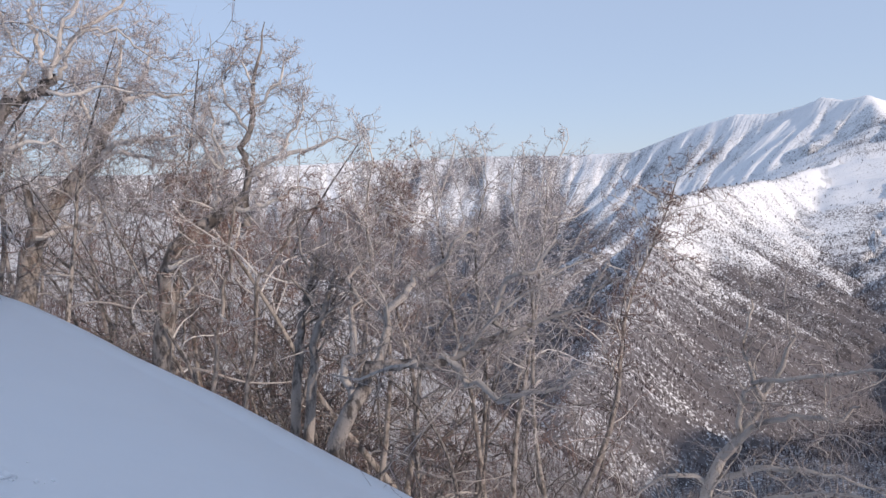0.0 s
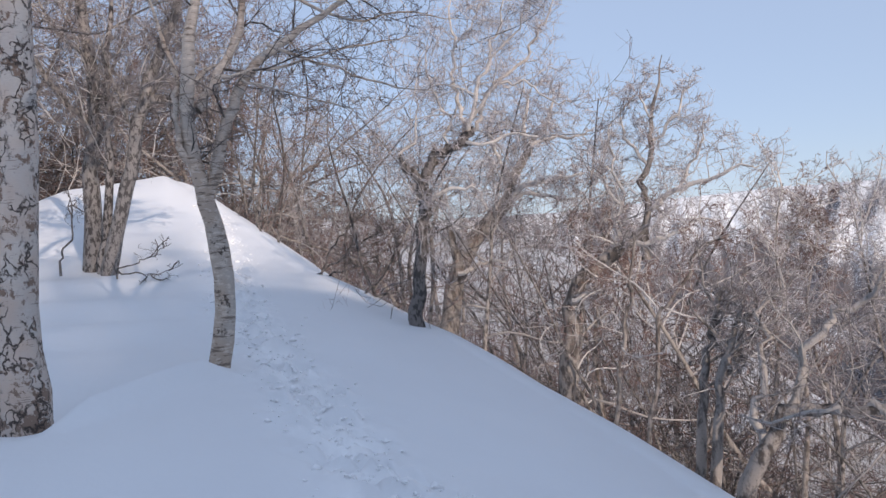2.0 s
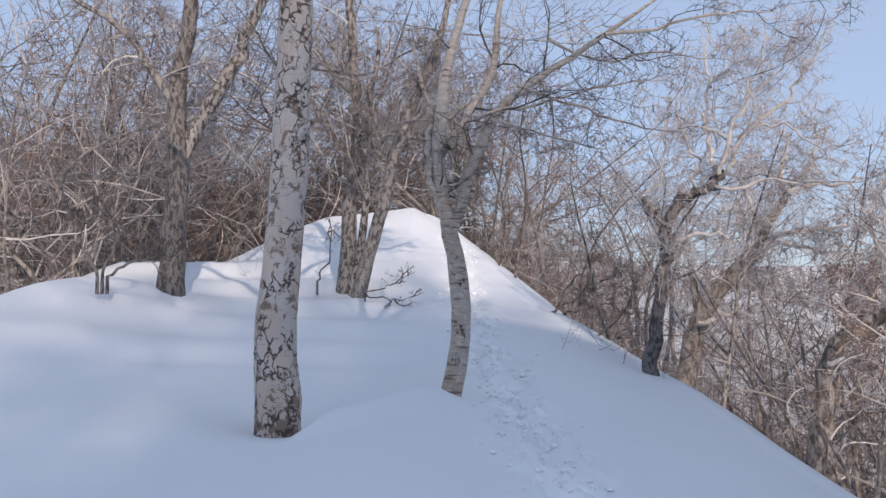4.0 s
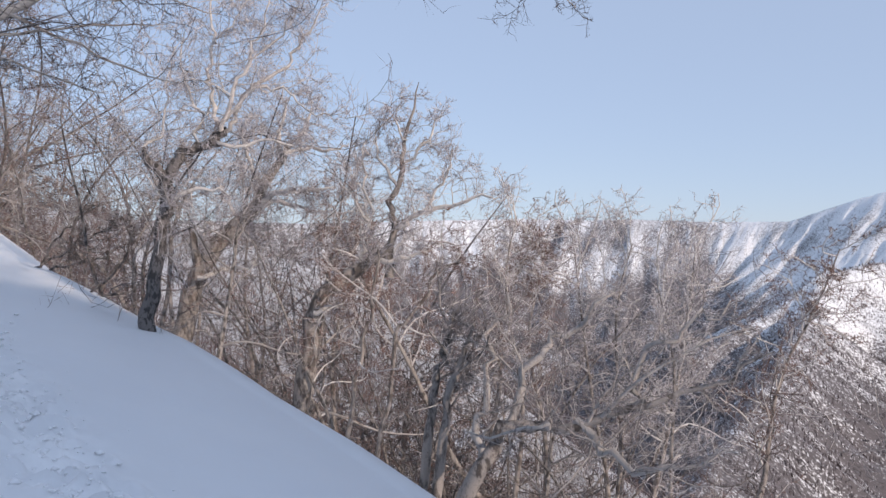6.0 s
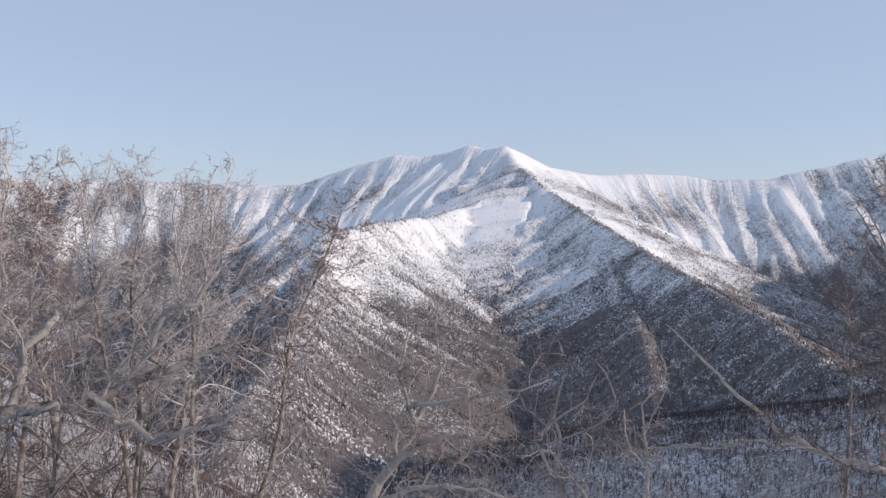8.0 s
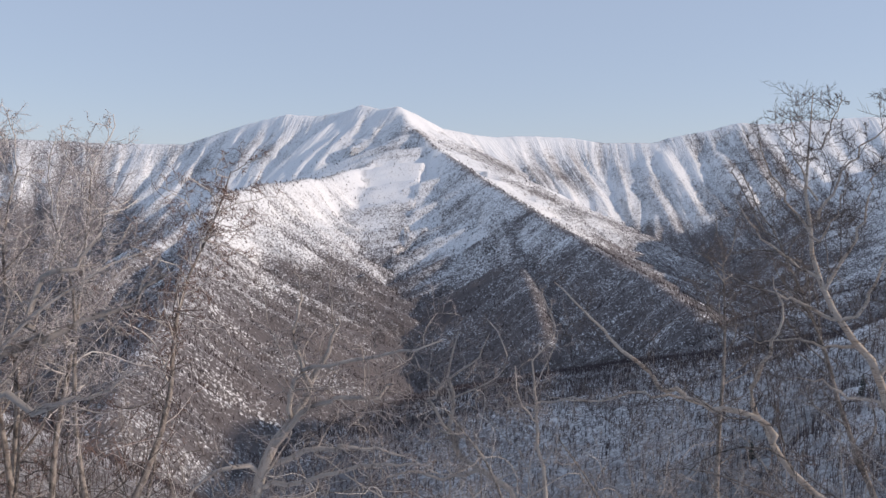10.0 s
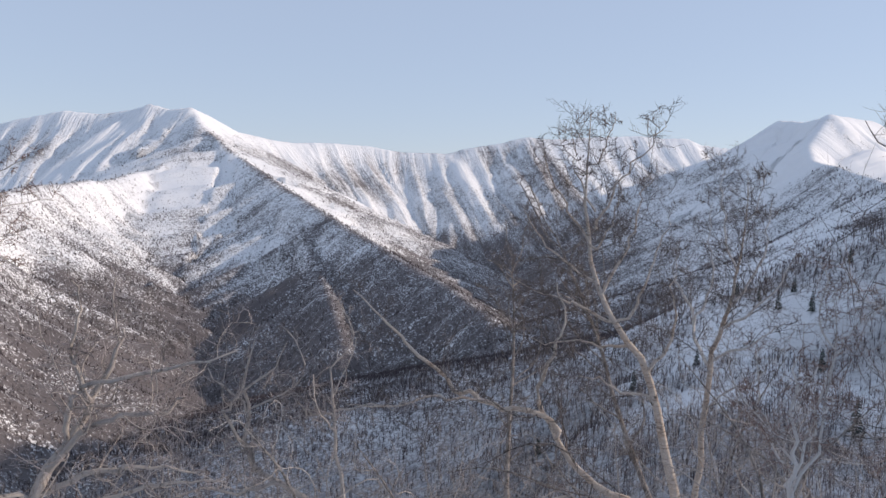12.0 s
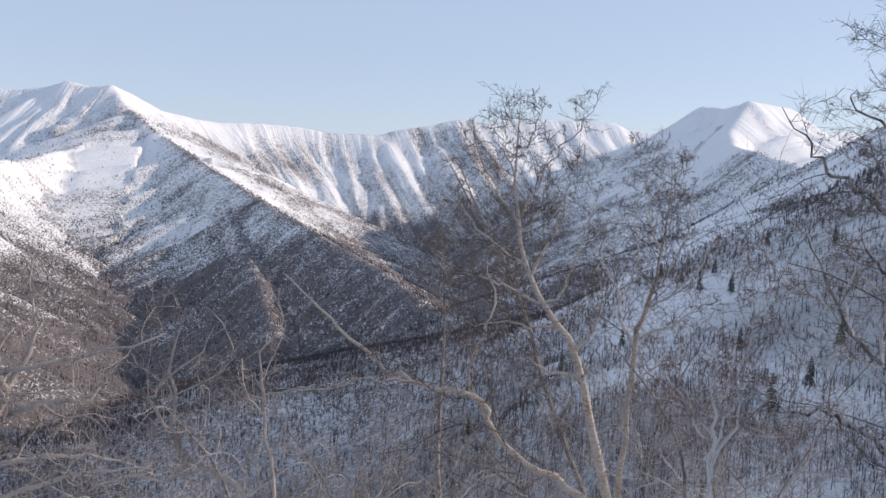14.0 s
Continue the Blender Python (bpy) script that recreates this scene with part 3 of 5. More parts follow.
def finish_tree(name, rng, trunks, limbs, stubs, base, bark, limb_bark, twig, label, fine=1.0, group="", lean=None, twig_r=0.004, kind_of="tree", tiers=3, gnarl=1.0):
    """A tree from its trunk and limb paths: smaller branches and twigs are grown from these."""
    tree = new(name)
    tree.location = base
    bx, by, bz = base
    shift = lambda paths: [([(x - bx, y - by, z - bz) for x, y, z in pts], rr) for pts, rr in paths]
    branches, small, twigs = [], [], []
    bends = 1 if group else 2
    for p in limbs:
        branches += side_shoots(rng, p, max(3, round(10 * fine)), 0.10, 0.98, 0.50, (35, 85), 0.26 * gnarl, 0.03, 7, 0.40, lean, twig_r * 1.4, 0.75)
    for p in trunks:
        branches += side_shoots(rng, p, max(3, round(8 * fine)), 0.40, 0.94, 0.24, (35, 85), 0.28 * gnarl, 0.04, 5, 0.30, lean, twig_r * 1.4, 0.85)
    for p in branches:
        small += side_shoots(rng, p, max(3, round(7 * fine)), 0.10, 1.0, 0.52, (30, 85), 0.32 * gnarl, 0.03, 3 if fine > 0.85 else 2, 0.55, lean, twig_r)
    if tiers > 2:
        for p in small:
            twigs += side_shoots(rng, p, max(3, round((8 if bends == 2 else 10) * fine)), 0.05, 1.0, 0.60, (30, 95), 0.28 * gnarl, 0.03, bends, 0.7, lean, twig_r * 0.75, 0.4)
        for p in branches:
            twigs += side_shoots(rng, p, max(2, round(5 * fine)), 0.05, 0.9, 0.24, (35, 95), 0.28 * gnarl, 0.03, bends, 0.4, lean, twig_r * 0.75, 0.3)
    else:
        for p in small:
            twigs += side_shoots(rng, p, 4, 0.1, 1.0, 0.8, (20, 75), 0.2, 0.04, 1, 0.7, lean, twig_r * 0.8)
    for p in trunks:
        tube_part("trunk", shift([p]), 10, bark, tree)
    if kind_of == "shrub":
        branches = branches + limbs
    else:
        for p in limbs:
            tube_part("limb", shift([p]), 6 if group else 9, limb_bark, tree)
    for p in stubs:
        tube_part("stub", shift([p]), 8, bark, tree)
    tagged(tube_part("branch_spray", shift(branches), 3, BARK_DARK if twig is TWIG_DARK or limb_bark is BARK_DARK else LIMB_GREY if limb_bark is LIMB_GREY else LIMB_PALE, tree), kind="stuff")
    tagged(twig_part("twig_spray", shift(small), shift(twigs), twig, tree), kind="stuff")
    tagged(tree, label, kind_of, group)
    return tree


def spot(yaw, el, r):
    return tuple(Vector((0, 0, EYE)) + bearing(yaw, el) * (r / math.cos(radians(el))))


def bent(points, radii, rng, n=14, wob=0.03):
    """A smooth, slightly knotty path through control points (yaw, elevation, distance) with radii along it."""
    p = np.array([spot(*q) for q in points])
    t = np.linspace(0, 1, len(p))
    q = np.linspace(0, 1, n)
    idx = np.clip((q * (len(p) - 1)).astype(int), 0, len(p) - 2)
    f = q * (len(p) - 1) - idx
    p0, p1, p2, p3 = p[np.maximum(idx - 1, 0)], p[idx], p[idx + 1], p[np.minimum(idx + 2, len(p) - 1)]
    f = f[:, None]
    c = 0.5 * (2 * p1 + (p2 - p0) * f + (2 * p0 - 5 * p1 + 4 * p2 - p3) * f ** 2 + (3 * p1 - p0 - 3 * p2 + p3) * f ** 3)
    c[1:] += np.array([[rng.gauss(0, wob) for _ in range(3)] for _ in range(n - 1)])
    rr = np.interp(q, np.linspace(0, 1, len(radii)), radii)
    rr = rr * np.array([1 + rng.gauss(0, 0.025) for _ in range(n)])
    return [tuple(v) for v in c], list(rr)


def sunk(path, depth=0.5):
    """Runs the foot of a trunk on into the snow, with a slight flare."""
    pts, rr = path
    x, y, z = pts[0]
    return [(x, y, z - depth)] + pts, [rr[0] * 1.25] + rr


def traced_tree(name, seed, trunk, limbs, bark, limb_bark, twig, label, fine=1.0, lean=None, extra=0, twig_r=0.004, group="", wob=0.025, depth=0.5, tiers=3, stubs=(), gnarl=1.0):
    """A tree whose trunk and chief limbs follow given lines; extra: more limbs grown from the trunk."""
    rng = random.Random(seed)
    stems = [sunk(bent(p, r, rng, 16, wob), depth) for p, r in trunk]
    arms = [bent(p, r, rng, max(12, 3 * len(p)), wob * 1.2) for p, r in limbs]
    for s in stems:
        arms += side_shoots(rng, s, extra, 0.35, 0.95, 0.38, (35, 70), 0.16, 0.07, 9, 0.55, lean, 0.012)
    x, y, z = stems[0][0][1]
    return finish_tree(name, rng, stems, arms, [bent(p, r, rng, 8, 0.008) for p, r in stubs], (x, y, z), bark, limb_bark, twig, label, fine, group, lean, twig_r, tiers=tiers, gnarl=gnarl)


traced_tree("birch_tree", 1, [([(55.2, -9.2, 6.7), (55.3, -2, 6.75), (54.6, 8, 6.8), (54.3, 19, 6.8), (53.8, 32, 6.7), (53, 45, 6.5)], [0.19, 0.165, 0.15, 0.145, 0.13, 0.09])],
            [([(54.0, 26, 6.7), (48, 30, 7.6), (41, 31, 8.8), (35, 30, 9.8)], [0.08, 0.06, 0.04, 0.012]),
             ([(54.2, 24, 6.7), (62, 30, 7.2), (71, 33, 8)], [0.08, 0.05, 0.012])],
            BARK_WHITE, LIMB_PALE, TWIG_DARK, "thick white birch with peeling bark in deep snow", 0.9, wob=0.006, stubs=[([(54.5, 10.3, 6.68), (53.6, 10.9, 6.6), (53.2, 11.6, 6.5)], [0.045, 0.032, 0.018])])
traced_tree("birch_tree", 2, [([(43.3, -7.2, 7.8), (42.9, -4.8, 7.8), (42.5, -1.7, 7.8), (42.7, 1, 7.8), (43.1, 3.2, 7.8), (43.5, 5, 7.8), (44, 7, 7.8), (44.2, 9.3, 7.8), (44, 12.3, 7.8), (43.6, 15.3, 7.8), (42.8, 18, 7.8), (41.1, 22.4, 7.8)],
                               [0.105, 0.10, 0.098, 0.095, 0.088, 0.074, 0.07, 0.066, 0.062, 0.055, 0.045, 0.02])],
            [([(43.3, 3.6, 7.8), (42.7, 5.7, 7.83), (42.3, 7.3, 7.87), (41.6, 9.2, 7.9), (40.7, 11.3, 7.93), (39.5, 13, 7.97), (37.5, 14.4, 8), (35.1, 15.8, 8.03), (32.2, 17.5, 8.07), (28.1, 19.7, 8.1)], [0.05, 0.064, 0.06, 0.056, 0.052, 0.047, 0.04, 0.032, 0.024, 0.008]),
             ([(43.5, 10, 7.8), (42.2, 12, 7.9), (40.3, 15.3, 8), (40, 18.4, 8), (38.6, 24, 8)], [0.045, 0.042, 0.036, 0.03, 0.012]),
             ([(43.7, 6.5, 7.8), (44.7, 7.2, 7.75), (44.9, 9.6, 7.8), (44.8, 12, 7.9), (46, 17, 8)], [0.03, 0.033, 0.03, 0.026, 0.012])] + [
             ([(42.2, 12.2, 7.7), (37.6, 12.8, 7.9), (34.4, 13.7, 8.1), (31.2, 14.1, 8.3), (28.4, 14.4, 8.5)], [0.018, 0.014, 0.011, 0.008, 0.004]),
             ([(36.4, 17.2, 8.2), (32.9, 15.6, 8.3), (29.2, 15.9, 8.5), (25.2, 15.2, 8.7)], [0.018, 0.014, 0.01, 0.004]),
             ([(38.6, 14.2, 7.8), (34.4, 12.6, 8), (30.4, 11.1, 8.3), (26.8, 10.4, 8.6)], [0.017, 0.013, 0.01, 0.004]),
             ([(40.6, 12.1, 7.7), (36.3, 10.6, 7.9), (32.4, 9.6, 8.2)], [0.014, 0.01, 0.004]),
             ([(32.5, 17.3, 7.9), (28.1, 17.6, 8.2), (24, 18.1, 8.5), (21.7, 17.7, 8.7)], [0.02, 0.015, 0.01, 0.004])] + [
             ([(31, 22.5, 7), (26.9, 19.8, 7.2), (22.5, 19.3, 7.4), (19.7, 18.7, 7.5), (16.6, 18.4, 7.6), (12.4, 18.7, 7.8), (9.7, 18.3, 8)], [0.022, 0.018, 0.015, 0.012, 0.01, 0.007, 0.003]),
             ([(9.7, 22, 7.6), (5, 20, 7.6), (2.6, 18.3, 7.6), (2.0, 17.2, 7.6), (0.6, 16.4, 7.6)], [0.012, 0.008, 0.005, 0.004, 0.003])],
            BARK_TAN, BARK_TAN, TWIG_DARK, "slim tan birch forking above deep snow", 0.75, wob=0.011, extra=0, twig_r=0.0028)
traced_tree("birch_tree", 3, [([(62.3, 0.6, 14), (62.2, 5, 14), (61.9, 9.6, 14), (62.0, 14, 14), (61.2, 19, 14), (62, 26, 14), (61, 33, 14)], [0.22, 0.19, 0.17, 0.14, 0.12, 0.09, 0.05])],
            [([(61.8, 8.5, 14), (60.2, 12, 13.9), (58, 16, 13.8), (56.5, 20, 13.6), (55, 25, 13.5)], [0.13, 0.12, 0.11, 0.08, 0.03]),
             ([(62, 12, 14), (64, 15, 14), (66, 17, 14), (70, 19, 14)], [0.08, 0.07, 0.05, 0.02])],
            BARK_DARK, BARK_MID, TWIG, "old grey birch with forked trunk on a snow bank", 1.25, extra=6)
traced_tree("birch_tree", 4, [([(50.6, 0.9, 15.5), (50.4, 6, 15.5), (49.9, 11, 15.5), (50.3, 18, 15.5), (51, 26, 15.5)], [0.17, 0.13, 0.11, 0.09, 0.04]),
                              ([(49.7, -0.1, 15), (48.8, 3.5, 15), (47.6, 8, 15), (46.5, 12, 15), (44.5, 16, 15), (43, 22, 15)], [0.14, 0.12, 0.11, 0.1, 0.08, 0.03]),
                              ([(50.1, 0.6, 15.2), (49.4, 5, 15.2), (49.0, 11, 15.2), (48.5, 18, 15.3)], [0.09, 0.07, 0.06, 0.03])],
            [([(46.8, 11, 15), (44.6, 10.8, 14.8), (43.4, 12.2, 14.6), (41.8, 13, 14.4)], [0.08, 0.07, 0.05, 0.02]),
             ([(50.2, 9, 15.5), (52.5, 12, 15.5), (54.5, 15, 15.4)], [0.07, 0.05, 0.02])],
            BARK_MID, BARK_MID, TWIG, "clump of several birch stems on a snowy rise", 1.15, extra=4)
traced_tree("birch_tree", 5, [([(29.6, -5.7, 12.2), (29.3, -2.9, 12.2), (28.9, 0.1, 12.2), (28.6, 2.4, 12.2), (28.5, 4.3, 12.2)], [0.12, 0.10, 0.09, 0.085, 0.09]),
                              ([(28.5, 4.3, 12.2), (28, 5.2, 12.2), (27.4, 6.2, 12.2), (26.5, 6.7, 12.2), (25.3, 7, 12.2), (25, 7.9, 12.2)], [0.085, 0.08, 0.075, 0.07, 0.075, 0.07])],
            [([(25.1, 7.4, 12.2), (25.4, 8.9, 12.27), (25.7, 10.2, 12.33), (25.8, 11.5, 12.4), (25.5, 13.4, 12.47), (25.7, 15.8, 12.53), (26, 18.2, 12.6)], [0.04, 0.035, 0.03, 0.027, 0.022, 0.015, 0.005]),
             ([(25.1, 7.6, 12.2), (24.4, 10, 12.1), (23.5, 12, 12), (22.8, 13.7, 11.9), (22.2, 15.2, 11.8), (21.9, 17.5, 11.7)], [0.036, 0.03, 0.026, 0.02, 0.014, 0.005]),
             ([(25.1, 7.4, 12.2), (24.5, 7.9, 12.23), (23.9, 9.3, 12.26), (23, 11, 12.29), (20.8, 12.4, 12.31), (19.9, 13.8, 12.34), (18.7, 15.4, 12.37), (18, 16.7, 12.4)], [0.04, 0.036, 0.032, 0.028, 0.024, 0.018, 0.012, 0.004])] + [
             ([(24.8, 8.4, 12.2), (23.3, 10.3, 12.08), (21, 10.7, 11.96), (19.9, 9.8, 11.84), (18.4, 9, 11.72), (16.7, 9.3, 11.6)], [0.026, 0.022, 0.018, 0.014, 0.01, 0.004]),
             ([(25.5, 7, 12.2), (24, 6.6, 12.1), (22.1, 7.2, 12), (20.2, 6.8, 11.9), (18.7, 7.1, 11.8)], [0.03, 0.025, 0.02, 0.014, 0.005]),
             ([(30, 6.1, 12.2), (29.5, 6.8, 12.28), (28.8, 7.3, 12.36), (28.8, 9.8, 12.44), (28.4, 12, 12.52), (27.4, 13.9, 12.6)], [0.022, 0.02, 0.018, 0.014, 0.01, 0.004]),
             ([(28.4, 2.5, 12.2), (27.9, 3.2, 12.1), (27.1, 3.7, 12), (25.4, 3.8, 11.9), (24, 3.5, 11.8)], [0.04, 0.036, 0.03, 0.02, 0.006])] + [
             ([(26.6, 6.7, 12.2), (26.5, 8.3, 12.3), (27.2, 10.3, 12.4), (27.8, 12, 12.5), (27.6, 14.2, 12.6)], [0.026, 0.022, 0.018, 0.013, 0.005]),
             ([(25.5, 13.4, 12.2), (24.1, 15.2, 12.3), (23, 17.1, 12.4)], [0.016, 0.012, 0.005]),
             ([(23.5, 12, 12.2), (21.1, 14.3, 12.07), (20.3, 15.8, 11.93), (19.4, 16.9, 11.8)], [0.018, 0.014, 0.01, 0.004])],
            BARK_DARK, LIMB_PALE, TWIG_PALE, "dark crooked birch with a broken stub at the snow brink", 1.1, twig_r=0.0042, lean=(0.04, 0, 0.02), stubs=[([(28.5, 4.2, 12.2), (29.1, 5, 12.2), (29.8, 5.5, 12.2), (30, 6.3, 12.2)], [0.075, 0.07, 0.055, 0.03])])
traced_tree("birch_tree", 6, [([(27.6, -7.7, 16), (27.2, -4.8, 16), (26.5, -2.2, 16), (25.6, -0.5, 16), (23.7, 1.6, 16), (22.6, 3, 16), (22.1, 4.2, 16), (21.1, 5.7, 16), (20.6, 6.7, 16)], [0.2, 0.19, 0.18, 0.17, 0.15, 0.12, 0.10, 0.08, 0.05])],
            [([(22.6, 2.9, 16), (21.3, 3.6, 15.85), (19.9, 3.8, 15.7), (18.4, 3.9, 15.55), (17.1, 4.1, 15.4)], [0.07, 0.055, 0.045, 0.03, 0.01]),
             ([(22.8, 2.8, 16), (21.3, 3.1, 15.87), (19.2, 2.6, 15.73), (17.4, 2.2, 15.6)], [0.05, 0.04, 0.028, 0.008]),
             ([(20.7, 6.5, 16), (19.8, 7.6, 16), (19.2, 9, 16), (19, 10.5, 16)], [0.05, 0.04, 0.026, 0.008]),
             ([(21.1, 5.7, 16.4), (21.3, 7.6, 16.4), (20.8, 9.3, 16.4), (21, 11, 16.4)], [0.05, 0.04, 0.026, 0.008]),
             ([(22.1, 4.1, 16.4), (23.2, 5.6, 16.4), (23.6, 7.5, 16.4), (23.1, 9, 16.4)], [0.05, 0.04, 0.026, 0.008])] + [
             ([(20.8, 6.4, 15.8), (19.1, 6.8, 15.8), (17.5, 6.6, 15.8), (16.3, 7.1, 15.8)], [0.045, 0.035, 0.025, 0.008]),
             ([(23.7, 1.6, 16.2), (24.7, 3.2, 16.2), (25.3, 4.8, 16.2)], [0.045, 0.03, 0.008]),
             ([(25.6, -0.5, 15.8), (26.1, 0.1, 15.8), (26.2, 1.1, 15.8), (25.7, 1.5, 15.8)], [0.05, 0.04, 0.03, 0.015]),
             ([(26.5, -2.2, 15.6), (24.6, -1.4, 15.6), (23.2, -1.5, 15.6), (21.6, -1, 15.6)], [0.05, 0.04, 0.028, 0.008])],
            BARK_GREY, LIMB_PALE, TWIG_PALE, "old leaning grey birch with heavy limbs", 1.1, twig_r=0.0045, extra=2, stubs=[([(26.4, -1.7, 15.9), (26.7, -0.2, 15.9), (26.9, 1.1, 15.9)], [0.1, 0.085, 0.05])])
traced_tree("birch_tree", 7, [([(19.6, -11.9, 13), (19.3, -9.1, 13), (18.9, -6.6, 13), (18.7, -4.6, 13), (17.8, -3, 13), (16.7, -2.2, 13), (15.5, -1.5, 13), (14.5, -0.8, 13), (13.5, 0.1, 13)], [0.15, 0.14, 0.135, 0.13, 0.12, 0.11, 0.10, 0.085, 0.06]),
                              ([(13.5, 0.1, 13), (13, 1.6, 13), (13.5, 3, 13), (13, 3.9, 13), (12.8, 5.9, 13), (12.6, 7.4, 13), (12.1, 9.6, 13), (11.7, 11.5, 13)], [0.06, 0.055, 0.055, 0.045, 0.04, 0.03, 0.02, 0.006])],
            [([(15.6, -1.6, 13), (15.5, -0.7, 13.07), (15.4, 0.3, 13.13), (15, 1.9, 13.2), (15.1, 4.2, 13.27), (15.5, 6.2, 13.33), (15.1, 8, 13.4)], [0.045, 0.042, 0.038, 0.03, 0.024, 0.016, 0.005]),
             ([(13.1, 1.4, 13), (12.4, 1.8, 12.9), (11.1, 2.5, 12.8), (8.8, 3.2, 12.7), (7, 3.7, 12.6), (5.8, 3.6, 12.5)], [0.05, 0.046, 0.04, 0.03, 0.018, 0.006]),
             ([(14.5, -0.8, 13), (13.1, -0.9, 12.9), (11.7, -0.5, 12.8), (10.1, 0.1, 12.7), (8.7, -0, 12.6)], [0.045, 0.04, 0.032, 0.022, 0.008]),
             ([(12.8, 5.5, 13), (11.4, 7, 12.93), (10.4, 8.4, 12.87), (9.8, 9.8, 12.8)], [0.03, 0.024, 0.016, 0.005])] + [
             ([(13, 4.3, 13), (14, 5.8, 13.13), (14.5, 7.6, 13.27), (13.6, 9.1, 13.4)], [0.03, 0.024, 0.016, 0.005]),
             ([(12.6, 7.2, 13), (13.2, 8.8, 13), (12.7, 10.5, 13)], [0.022, 0.014, 0.005]),
             ([(11.1, 2.5, 12.8), (10.2, 4.1, 12.8), (9.4, 5.5, 12.8), (9.2, 6.9, 12.8)], [0.03, 0.024, 0.016, 0.005]),
             ([(15, 1.8, 13.2), (16.1, 3.4, 13.2), (16.4, 5, 13.2), (15.9, 6.4, 13.2)], [0.028, 0.022, 0.015, 0.005]),
             ([(18.7, -4.6, 12.8), (17.4, -4.2, 12.8), (16.2, -4.5, 12.8)], [0.04, 0.03, 0.012])],
            BARK_GREY, LIMB_PALE, TWIG_PALE, "twisted pale-limbed birch below the snow brink", 1.1, twig_r=0.0042, lean=(-0.02, 0, 0.04))
for seed, line in ((8, [(16.5, -13.8, 12.5), (15.8, -9.5, 12.5), (15.1, -6, 12.5), (14.6, -3.5, 12.5), (14.4, 0, 12.5)]),
                   (9, [(14.2, -14.5, 12.2), (13.6, -11, 12.2), (13.1, -7.5, 12.2), (12.9, -5.7, 12.2), (11.8, -4.9, 12.2), (10.6, -2.7, 12.2), (10.4, -1.9, 12.2), (9, -1, 12.2), (7.6, -0.9, 12.2)])):
    traced_tree("birch_sapling", seed, [(line, [0.034, 0.032, 0.028, 0.022, 0.010])], [], BARK_GREY, LIMB_PALE, TWIG_RED,
                "slim pale birch sapling below the snow brink", 0.8, extra=5)
traced_tree("birch_tree", 10, [([(11.0, -17.8, 10.2), (10.6, -13, 10.2), (10.0, -9, 10.2), (9.6, -6.5, 10.2), (8.6, -4, 10.2)], [0.07, 0.06, 0.05, 0.04, 0.02]),
                               ([(10.2, -18, 10), (9.6, -13, 10), (9.2, -9.5, 10), (8.2, -7.5, 10), (7.4, -5, 10)], [0.07, 0.06, 0.05, 0.04, 0.02])],
            [], BARK_GREY, BARK_GREY, TWIG, "clump of grey birch stems below the snow brink", 0.9, lean=(0.15, 0, 0), extra=6)
traced_tree("birch_tree", 11, [([(8.4, -19.4, 9.4), (6.9, -15.2, 9.4), (5.5, -12.6, 9.4), (3.0, -12.2, 9.3), (0.6, -12.2, 9.2), (-2.5, -11.2, 9.1), (-5.4, -9.8, 9), (-9, -8.7, 8.9), (-12.5, -6.5, 8.8)], [0.11, 0.10, 0.08, 0.065, 0.055, 0.045, 0.035, 0.022, 0.008])],
            [([(5.2, -12.4, 9.4), (4.0, -9, 9.4), (2.5, -6.5, 9.4), (0.5, -5, 9.4), (-2.5, -3, 9.4)], [0.06, 0.05, 0.04, 0.03, 0.01]),
             ([(0.6, -12.2, 9.2), (-2, -14, 9), (-6, -14.5, 8.8), (-10, -13, 8.6)], [0.05, 0.04, 0.025, 0.008]),
             ([(-2.5, -11.2, 9.1), (-4.5, -7.5, 9.1), (-7, -5.0, 9.1), (-9.5, -3.6, 9.2)], [0.04, 0.03, 0.022, 0.008]),
             ([(6.9, -15, 9.4), (7, -11, 9.5), (6.2, -7, 9.6), (5, -3.5, 9.7)], [0.05, 0.045, 0.03, 0.01])],
            BARK_GREY, LIMB_GREY, TWIG, "grey birch leaning far out over the valley", 0.75, lean=(0.12, 0, 0.05), extra=5, wob=0.05)
